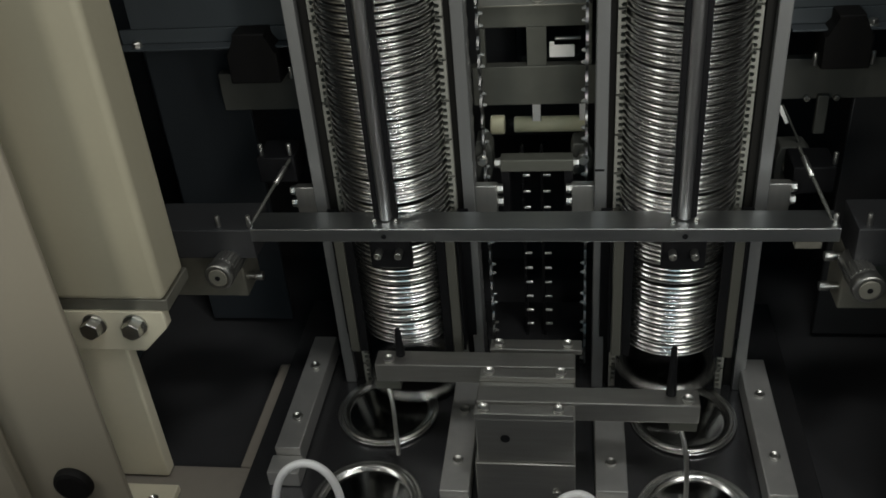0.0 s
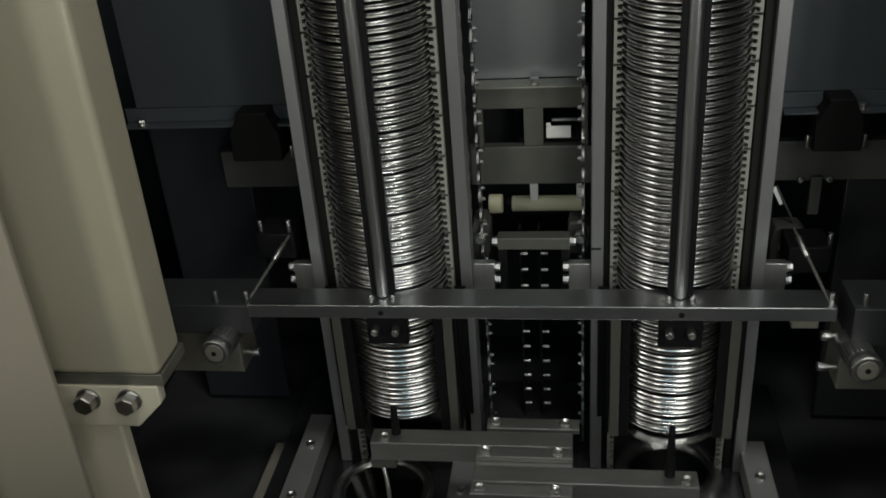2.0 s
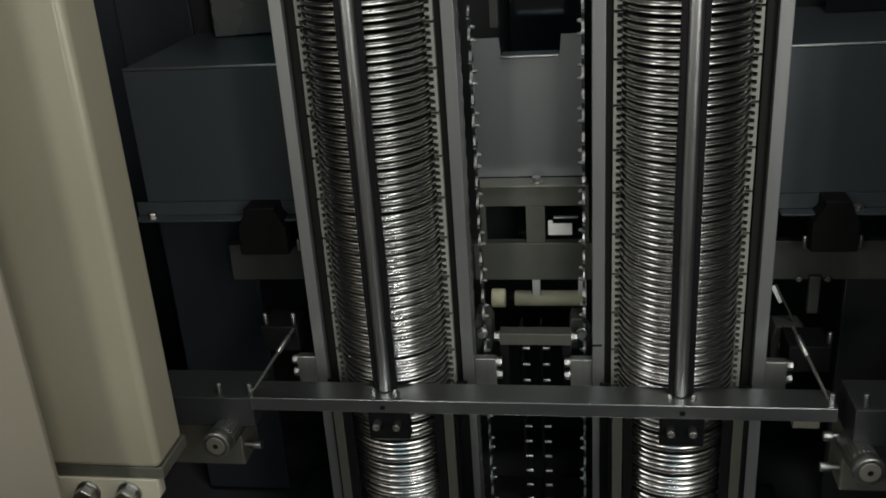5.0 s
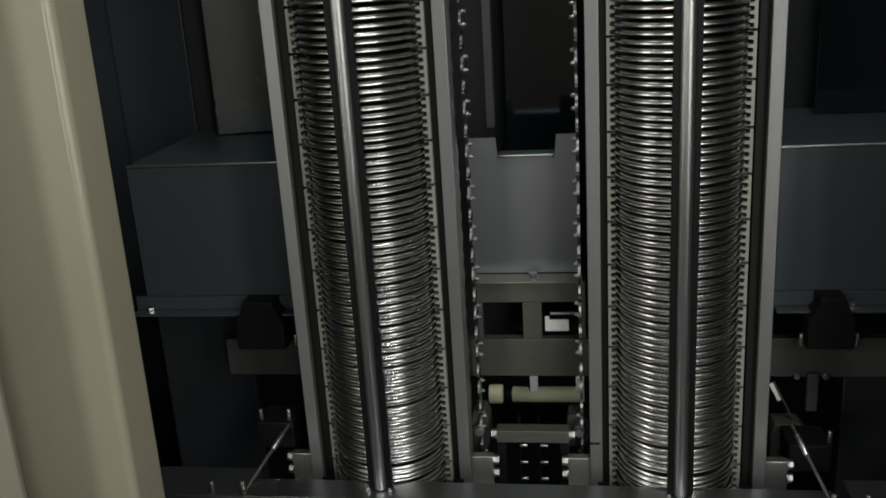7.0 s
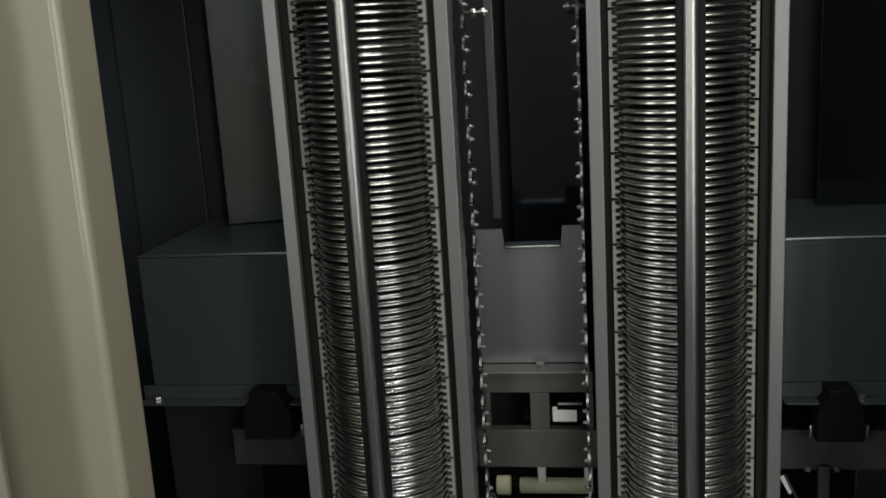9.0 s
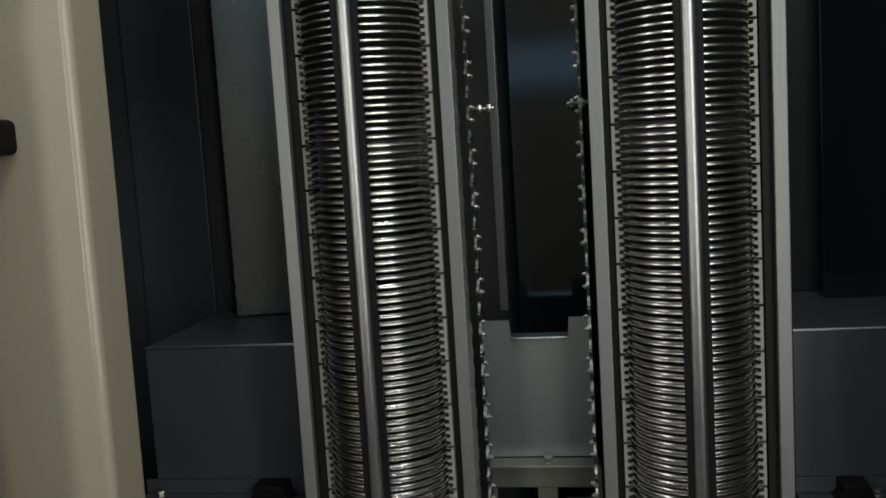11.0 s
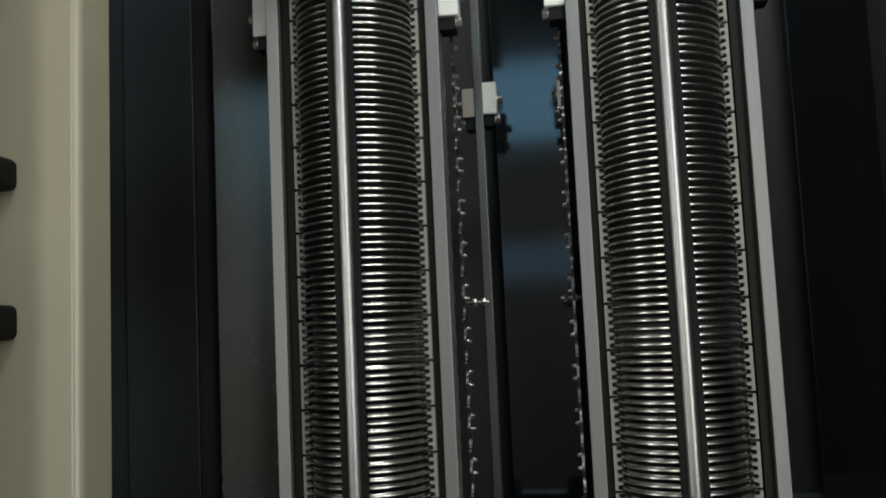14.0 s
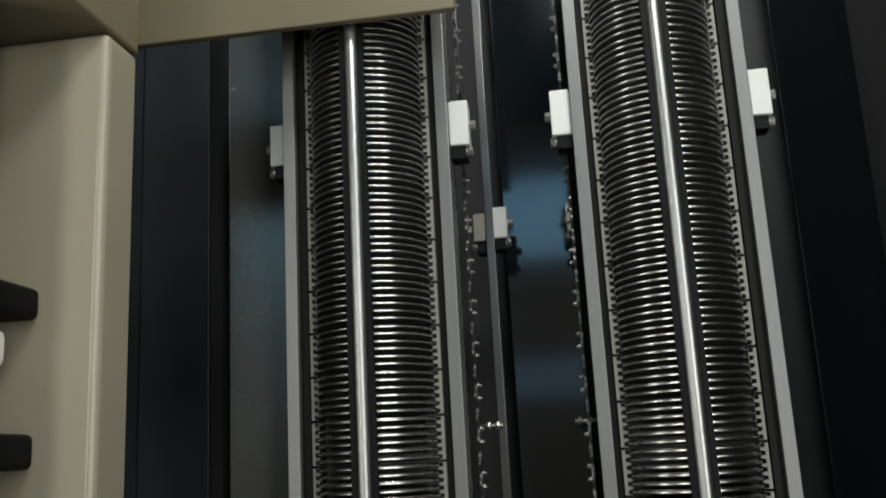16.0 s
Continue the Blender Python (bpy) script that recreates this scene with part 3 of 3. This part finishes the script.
def cast_bracket(x0, x1, z0, z1, y, boss):
    """A dark cast bracket with a round boss and its bolt, beside a spacer block."""
    ob = thing("cast_bracket", ((x0 + x1) / 2, y, z0), "dark oily cast bracket with a bolted boss", "bracket", "cast brackets")
    w, h = (x1 - x0) / 2, z1 - z0
    cb = poly_prism(bmesh.new(), [(-w, 0), (w * 0.7, 0), (w, h * 0.35), (w, h * 0.8), (w * 0.55, h), (-w * 0.8, h), (-w, h * 0.75)], 0, 0.016)
    bmesh.ops.bevel(cb, geom=list(cb.edges), offset=0.0010, segments=2, profile=0.5, affect="EDGES")
    part("body", cb, DARKBAR, ob)
    part("boss", cyl(bmesh.new(), (boss * w, -0.002, h * 0.62), "y", min(w, h) * 0.42, 0.0044, 24, 0.0006), FRAME2, ob, "turned round boss")
    put("hex_bolt", HEX1, ob, "zinc-plated hex bolt", (boss * w, -0.0042, h * 0.62), TOW_Y)
    return ob


cast_bracket(-0.0415, -0.0300, 0.0420, 0.0715, 0.030, -0.1)
cast_bracket(0.0195, 0.0335, 0.0465, 0.0690, 0.030, 0.1)
cast_bracket(0.1470, 0.1700, 0.0250, 0.0590, 0.040, -0.2)
under = thing("beam_foot", (0.1464, -0.036, 0.0434), "small grey steel foot under the cross beam", "foot")
part("body", box(bmesh.new(), 0, 0.0148, 0, 0.016, -0.0100, 0, 0.0006), FRAME2, under)

# ---------------------------------------------------------------- pick-off arms in front of the feed
pick = thing("arm_carrier", (-0.0075, -0.085, -0.030), "milled steel carrier block for the two pick-off arms", "carrier block")
part("body", box(bmesh.new(), -0.0270, 0.0300, -0.0275, 0.030, -0.036, -0.0022, 0.0009), ALU, pick)
part("foot", box(bmesh.new(), -0.0285, 0.0302, -0.0290, 0.045, -0.0745, -0.0364, 0.0009), ALU, pick)
for y0, y1, dx in ((0.030, 0.040, 0.004), (0.0040, 0.0125, 0.0), (-0.0275, -0.0192, -0.001)):
    part("clamp_plate", box(bmesh.new(), -0.0262 + dx, 0.0300 + dx, y0, y1, -0.0020, 0.0016, 0.0005), ALU, pick)
    for sx in (-0.021, 0.0215):
        put("cap_screw", CAP2, pick, "socket head screw", (sx + dx, (y0 + y1) / 2, 0.0016))
part("hole", cyl(bmesh.new(), (-0.0100, -0.0276, -0.0170), "y", 0.0028, 0.0012, 18, 0.0002), BLACK, pick, "dark drilled hole")
part("lug_screw", cyl(bmesh.new(), (0.0190, -0.0300, -0.0585), "y", 0.0027, 0.004, 16, 0.0004), NUT, pick, "small bright screw")


def arm(name_x, x0, x1, y0, tip_x, sgn):
    ob = thing("pick_off_arm", (tip_x, y0, -0.030), "flat milled steel pick-off arm with a black finger", "arm", "pick-off arms")
    part("bar", box(bmesh.new(), x0 - tip_x, x1 - tip_x, 0, 0.0140, -0.0130, 0.0006, 0.0009), ALU, ob)
    part("end_pad", box(bmesh.new(), -0.014 if sgn > 0 else -0.006, 0.0015 if sgn > 0 else 0.010, 0.002, 0.0125, -0.021, -0.0134, 0.0005), FRAME, ob)
    put("cap_screw", CAP2, ob, "socket head screw", (-0.0045 if sgn > 0 else 0.004, 0.0048, 0.0006))
    fb = bmesh.new()
    hf = 0.034 if sgn > 0 else 0.020
    cyl(fb, (0, 0, hf / 2), "z", 0.0030, hf, 16, 0.0004, 0.0018)
    f = part("finger", fb, BLACK, ob, "black pointed finger")
    f.location = (-0.0135 if sgn > 0 else 0.0105, 0.0095, 0.0008)
    hx = -0.0085 if sgn > 0 else 0.0
    tube("hook", [(hx + 0.001, 0.004, -0.021), (hx + 0.004, 0.000, -0.028), (hx + 0.0050, -0.006, -0.040), (hx + 0.0055, -0.009, -0.056), (hx + 0.0055, -0.010, -0.0660)], 0.0014,
         NUT, ob, "bent bright steel hook")
    return ob


arm("a", -0.1000, 0.0225, -0.0705, -0.0955, -1)
arm("b", -0.0345, 0.0920, -0.1010, 0.0900, 1)

for xg, w, y0, y1 in ((-0.1620, 0.017, -0.085, 0.030), (-0.0500, 0.018, -0.116, -0.016), (0.0440, 0.019, -0.112, -0.020), (0.1420, 0.017, -0.110, 0.012)):
    g = thing("lid_guide", (xg, y0, BED), "worn aluminium side guide for incoming lids", "guide", "lid guides")
    part("bar", box(bmesh.new(), -w / 2, w / 2, 0, y1 - y0, 0.0, 0.016, 0.0010), GUIDEM, g)
    part("toe", box(bmesh.new(), -w / 2 - 0.002, w / 2 + 0.002, -0.016, -0.0004, -0.0018, 0.010, 0.0008), GUIDEM, g)
    for f in (0.25, 0.7):
        put("cap_screw", CAP2, g, "dark socket head screw", (0, (y1 - y0) * f, 0.016))

tube("air_hose", [(-0.160, -0.128, -0.106), (-0.158, -0.126, -0.078), (-0.146, -0.124, -0.060), (-0.126, -0.124, -0.059), (-0.116, -0.126, -0.078), (-0.117, -0.128, -0.106)],
     0.0025, HOSE, None, "white plastic air hose arched over the feed bed", "hose")
tube("air_hose", [(0.008, -0.128, -0.106), (0.010, -0.128, -0.082), (0.020, -0.126, -0.074), (0.034, -0.126, -0.076), (0.045, -0.128, -0.106)],
     0.0025, HOSE, None, "white plastic air hose arched over the feed bed", "hose")

# ---------------------------------------------------------------- cream covers
CZ0, CZ1 = 0.039, 0.5890
cover = thing("machine_cover", (-0.2075, -0.100, CZ0), "cream enamelled machine cover with a folded edge", "cover")
part("skin", box(bmesh.new(), -0.180, 0, 0, 0.0335, 0, CZ1 - CZ0 - 0.001, 0.0045, 8), CREAM, cover, "", False)
part("rim", box(bmesh.new(), -0.178, 0.0, 0.0025, 0.036, -0.0080, -0.0004, 0.0006), FRAME2, cover, "grey steel lower rim")

cover.rotation_euler = (0, radians(0.31), 0)

bracket = thing("cover_bracket", (-0.2090, -0.098, 0.0305), "cream painted bracket plate bolted beneath the cover", "bracket")
pb = poly_prism(bmesh.new(), [(-0.085, 0), (-0.003, 0), (-0.003, -0.012), (-0.020, -0.029), (-0.085, -0.029)], 0.0, 0.008)
bmesh.ops.bevel(pb, geom=list(pb.edges), offset=0.0008, segments=2, profile=0.5, affect="EDGES")
part("plate", pb, CREAMIN, bracket)
for bx in (-0.0463, -0.0211):
    put("hex_bolt", HEX3, bracket, "zinc-plated hex bolt with washer", (bx, 0.0, -0.0090), TOW_Y)
part("leg", box(bmesh.new(), -0.085, -0.0345, 0.004, 0.014, -0.140, -0.0294, 0.0016), CREAMIN, bracket)

frame_post = thing("door_post", (-0.241, -0.140, -0.20), "cream enamelled door post before the cover", "post")
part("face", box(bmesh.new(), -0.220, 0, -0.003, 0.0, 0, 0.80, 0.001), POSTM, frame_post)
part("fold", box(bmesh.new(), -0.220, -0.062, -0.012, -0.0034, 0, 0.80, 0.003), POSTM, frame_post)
kb = bmesh.new()
cyl(kb, (-0.0320, -0.004, 0.137), "y", 0.012, 0.009, 28, 0.003)
part("grommet", kb, PLASTIC, frame_post, "black rubber grommet")

ledge = thing("base_ledge", (-0.23, -0.085, -0.112), "worn taupe painted ledge along the machine base", "ledge")
part("shelf", box(bmesh.new(), -0.05, 0.0480, -0.09, 0.0040, -0.008, 0, 0.0020), LEDGEM, ledge)
part("kerb", box(bmesh.new(), 0.0300, 0.0480, 0.0044, 0.1100, -0.008, 0.0, 0.0020), LEDGEM, ledge)
jb = thing("junction_box", (-0.250, -0.118, -0.1115), "small cream junction box with one screw", "box")
part("body", box(bmesh.new(), -0.022, 0.018, -0.012, 0.014, 0, 0.006, 0.0012), CREAMIN, jb)
put("cap_screw", CAP2, jb, "zinc-plated screw", (0.006, 0.0, 0.006))

top = thing("top_cover", (-0.2045, -0.100, CZ1), "cream top cover and lintel, coloured darker for their shade", "cover")
part("canopy", box(bmesh.new(), -0.35, 0.0, -0.045, 0.034, 0.0, 0.10, 0.002), SHADECREAM, top)
part("lintel", box(bmesh.new(), -0.0200, 0.1785, 0.054, 0.060, 0.0165, 0.10, 0.001), SHADECREAM, top)

hd = thing("pull_handle", (-0.2480, -0.100, 0.4050), "black plastic pull handle on the cream cover", "handle")
for dz, hh in ((0.0385, 0.0080), (-0.0335, 0.0085)):
    hb = bmesh.new()
    box(hb, -0.060, 0.0115, -0.036, -0.0003, dz - hh, dz + hh, 0)
    bmesh.ops.bevel(hb, geom=list(hb.edges), offset=0.0036, segments=4, profile=0.5, affect="EDGES")
    part("foot", hb, PLASTIC, hd)
part("grip", box(bmesh.new(), -0.060, 0.0050, -0.030, -0.016, 0.0060, 0.0245, 0.004), WHITE, hd, "white plastic grip")

# ---------------------------------------------------------------- behind the columns
cross = thing("rear_cross_bar", (0, 0.055, 0.0845), "grey steel rear cross bar behind the columns", "bar")
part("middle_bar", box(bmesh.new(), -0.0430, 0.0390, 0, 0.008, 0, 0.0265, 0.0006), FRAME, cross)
# Same bar as the middle; its shade is put into a darker colour.
part("side_bar", box(bmesh.new(), -0.212, -0.0434, 0.0005, 0.008, 0, 0.0265, 0.0006), DARKBAR, cross, "grey side bar, coloured darker for its shade")
part("side_bar", box(bmesh.new(), 0.0394, 0.300, 0.0005, 0.008, 0, 0.0265, 0.0006), DARKBAR, cross, "grey side bar, coloured darker for its shade")
for bx in (0.1640, 0.1815):
    put("cap_screw", CAP1B, cross, "zinc-plated socket screw", (bx, 0.0005, 0.0012), TOW_Y)
part("hanger", box(bmesh.new(), 0.1700, 0.1768, -0.004, 0.0, -0.022, 0.004, 0.0006), DARKBAR, cross, "grey steel hanger")
wp = thing("window_plate", (-0.0015, 0.0552, 0.1112), "grey steel plate with two square windows", "plate")
for x0, x1 in ((-0.0375, -0.0323), (-0.0063, 0.0059), (0.0315, 0.0340)):
    part("upright", box(bmesh.new(), x0, x1, 0, 0.0055, 0.0, 0.0252, 0.0003), FRAME, wp)
part("header", box(bmesh.new(), -0.0375, 0.0340, 0, 0.0055, 0.0254, 0.0395, 0.0004), FRAME, wp)
part("flange", box(bmesh.new(), -0.0375, 0.0325, -0.004, 0.012, 0.0397, 0.0408, 0.0003), FRAME2, wp)
put("hex_bolt", HEX1, wp, "zinc-plated hex bolt", (0.0010, 0.003, 0.0408))

cp = thing("centre_guard", (-0.0045, 0.068, 0.1525), "blue-grey folded steel guard sheet with a notched top", "guard sheet")
cb = poly_prism(bmesh.new(), [(-0.0350, 0), (0.0335, 0), (0.0335, 0.0905), (0.0205, 0.0905), (0.0195, 0.0790), (-0.0165, 0.0790), (-0.0175, 0.0895), (-0.0350, 0.0895)], 0, 0.0016)
part("sheet", cb, GUARD, cp)
# Bright metal puts the glow along the notch into the colour.
part("lip", box(bmesh.new(), -0.0163, 0.0193, -0.0035, 0.010, 0.0772, 0.0792, 0.0009), NUT, cp, "folded lip brightened for the glow on its edge")


def guard_box(x0, x1, which):
    ob = thing("guard_box", ((x0 + x1) / 2, 0.05, 0.145), "blue-grey folded steel guard box behind the columns", "guard box", "guard boxes")
    w = (x1 - x0) / 2
    part("front_sheet", box(bmesh.new(), -w, w, 0, 0.0015, 0, 0.0884, 0.0004), SHEET, ob)
    # Thin bright strip painted in as the highlight of the top edge.
    part("edge", box(bmesh.new(), -w, w, -0.0006, 0.0010, 0.0886, 0.0902, 0.0005), STEEL, ob, "bright strip drawing the highlight on the fold")
    part("top_sheet", box(bmesh.new(), -w, w, 0.0018, 0.13, 0.0882, 0.0897, 0.0006), SHEET, ob)
    part("side_sheet", box(bmesh.new(), -w if which < 0 else w, (-w if which < 0 else w) - which * 0.0015, 0.0018, 0.13, 0, 0.0880, 0.0004), SHEET, ob)
    part("flange", box(bmesh.new(), -w - 0.008 * (which < 0), w, -0.010, 0.0, -0.0112, -0.0098, 0.0004), SHEET, ob)
    part("flange_web", box(bmesh.new(), -w - 0.008 * (which < 0), w, -0.0005, 0.0012, -0.0096, -0.0003, 0.0003), SHEET, ob)
    put("hex_bolt", HEX1, ob, "zinc-plated hex bolt", (-w + 0.004 if which < 0 else -w + 0.045, -0.005, -0.0098))
    return ob


guard_box(-0.2610, -0.1500, -1)
guard_box(0.1470, 0.3000, 1)
for x0, x1 in ((-0.1950, -0.1620), (0.1640, 0.1915)):
    sn = thing("sensor_head", ((x0 + x1) / 2, 0.034, 0.1125), "black plastic sensor head on the rear bar", "sensor", "sensor heads")
    w = (x1 - x0) / 2
    pts = [(-w, 0), (w, 0), (w, 0.020), (w - 0.006, 0.028), (w - 0.006, 0.033), (-w + 0.006, 0.033), (-w + 0.006, 0.026), (-w, 0.020)]
    sb = poly_prism(bmesh.new(), pts, 0, 0.020)
    bmesh.ops.bevel(sb, geom=list(sb.edges), offset=0.0012, segments=2, profile=0.5, affect="EDGES")
    part("body", sb, PLASTIC, sn)
    for dx in (-w - 0.001, w + 0.004):
        put("stud", STUD, sn, "small bright stud", (dx, 0.010, -0.001))
slab("backing_sheet", -0.2765, -0.2080, 0.090, 0.094, -0.12, 0.134, PANEL2, "steel panel under the guard box, darkened for its shade", "panel")
slab("backing_sheet", 0.2000, 0.3000, 0.080, 0.084, -0.12, 0.084, DARK, "dark steel panel under the guard box", "panel")

ro = thing("idler_roller", (0.0055, 0.095, 0.0515), "cream plastic idler roller on two metal hangers", "roller")
part("roller", cyl(bmesh.new(), (0.0, 0, 0), "x", 0.0056, 0.051, 28, 0.0008), ROLLER, ro)
part("hub", cyl(bmesh.new(), (-0.0275, 0, 0), "x", 0.0040, 0.004, 20, 0.0004), BLACK, ro)
part("end_roller", cyl(bmesh.new(), (-0.0370, 0, 0.0), "x", 0.0068, 0.0100, 28, 0.0010), ROLLER, ro, "yellowed short roller")
for bx in (-0.0095, 0.0225):
    # White in place of metal: the light on the hangers is painted in.
    part("hanger", box(bmesh.new(), bx - 0.0028, bx + 0.0028, -0.0065, -0.0035, 0.0050, 0.026, 0.0004), WHITE, ro, "metal hanger coloured white for its shine")
# Brought forward to catch light and resized to fit the camera's view.
wt = thing("white_tag_plate", (0.0140, 0.0585, 0.1150), "small white tag plate set in the window", "plate")
part("plate", box(bmesh.new(), -0.0078, 0.0078, 0, 0.0020, 0, 0.0078, 0.0005), WHITE, wt)
part("lug", box(bmesh.new(), -0.0078, -0.0048, 0, 0.0020, 0.0080, 0.0100, 0.0004), WHITE, wt)
part("rod", cyl(bmesh.new(), (0.0036, 0.005, 0.0106), "x", 0.0011, 0.016, 12, 0.0002), STEEL, wt)
tr = thing("ribbed_tray", (0, 0.085, 0.030), "dark ribbed tray under the idler roller", "tray")
part("plate", box(bmesh.new(), -0.036, 0.033, -0.010, 0.03, 0, 0.003, 0.0004), BLACK, tr)

# upright sheets at the back
turned = tagged(part("back_sheet", box(bmesh.new(), 0, 0.121, 0, 0.0035, 0.2352, 0.95, 0.0008), GREYSHEET), "steel back sheet lightened for a reflection, turned outwards", "back sheet", "back sheets")
# Turned until its reflections fit the camera's view.
turned.location, turned.rotation_euler = (-0.2360, 0.150, 0), (0, 0, radians(13.5))
slab("back_sheet", -0.0210, 0.0300, 0.150, 0.1535, 0.05, 0.95, PANEL, "dark blue-grey steel back sheet", "back sheet", 0.0008, "", None, "back sheets")
slab("back_sheet", 0.1880, 0.2430, 0.150, 0.1535, 0.2352, 0.95, PANEL, "dark blue-grey steel back sheet", "back sheet", 0.0008, "", None, "back sheets")
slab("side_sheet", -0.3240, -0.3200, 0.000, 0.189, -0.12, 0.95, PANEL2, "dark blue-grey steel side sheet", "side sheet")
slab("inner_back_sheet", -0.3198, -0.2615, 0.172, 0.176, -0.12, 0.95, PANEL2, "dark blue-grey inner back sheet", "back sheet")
vb = thing("upright_bar", (-0.0275, 0.098, 0.243), "narrow grey steel upright bar with a clamp", "bar")
part("bar", box(bmesh.new(), -0.0026, 0.0030, 0, 0.008, 0, 0.56, 0.0004), BARM, vb)


def clamp(x, dirn, y, z, w=0.0120, h=0.0282, size=1.0, mat=CLAMP, label="white nylon clamp block bolted to a rail"):
    ob = thing("rail_clamp", (x, y, z), label, "clamp", "rail clamps")
    part("block", box(bmesh.new(), min(0, dirn * w), max(0, dirn * w), 0, 0.012 * size, 0, h, 0.0008), mat, ob)
    part("seat", box(bmesh.new(), min(0, dirn * w * 0.8), max(0, dirn * w * 0.8), 0.002, 0.016 * size, -0.008 * size, -0.0003, 0.0006), BLACK, ob, "black seat")
    for dz in (h * 0.48, -0.003 * size):
        put("hex_bolt", HEX1, ob, "zinc-plated hex bolt", (dirn * w * (1.0 if dz > 0 else 0.8), 0.006, dz), TOW_X if dirn > 0 else TOW_NX)
    return ob


for x, d in ((XL - W2 - 0.0037, -1), (XL + W2 + 0.0037, 1), (XR - W2 - 0.0037, -1), (XR + W2 + 0.0037, 1)):
    if x < XL and d < 0:
        clamp(x, d, 0.010, 0.5415, 0.0120, 0.0270, 1.0, CLAMPSHADE, "clamp block bolted to a rail, greyed for its shade")
    else:
        clamp(x, d, 0.004, 0.5415)
# Dimmed by a grey material in place of the shade behind the bar.
clamp(-0.0300, -1, 0.100, 0.5030, 0.0090, 0.0200, 1.0, FRAME2, "clamp block behind an upright bar, greyed for its shade")
clamp(-0.0246, 1, 0.098, 0.5040, 0.0095, 0.0220)
clamp(0.0300, -1, 0.098, 0.5050, 0.0042, 0.0200)
for x, d in ((-0.0330, 1), (0.0278, -1)):
    ob = thing("stay_bolt", (x, 0.085, 0.3768), "bright hex stay bolt with lock nut", "bolt", "stay bolts")
    part("shank", cyl(bmesh.new(), (0, 0, 0), "x", 0.0013, 0.0145, 14, 0.0002), PIN, ob)
    for dx in (d * 0.004, -d * 0.002):
        part("nut", cyl(bmesh.new(), (dx, 0, 0), "x", 0.0027, 0.0028, 6, 0.0003), NUT, ob)


def motions():
    for ob in movers:
        m = ob.matrix_basis.copy()
        walk(ob, [(float(t), Matrix.Translation((0, 0, climbed(t))) @ m) for t in range(17)])
    for ob, rows in feeds:
        walk(ob, rows)


motions()
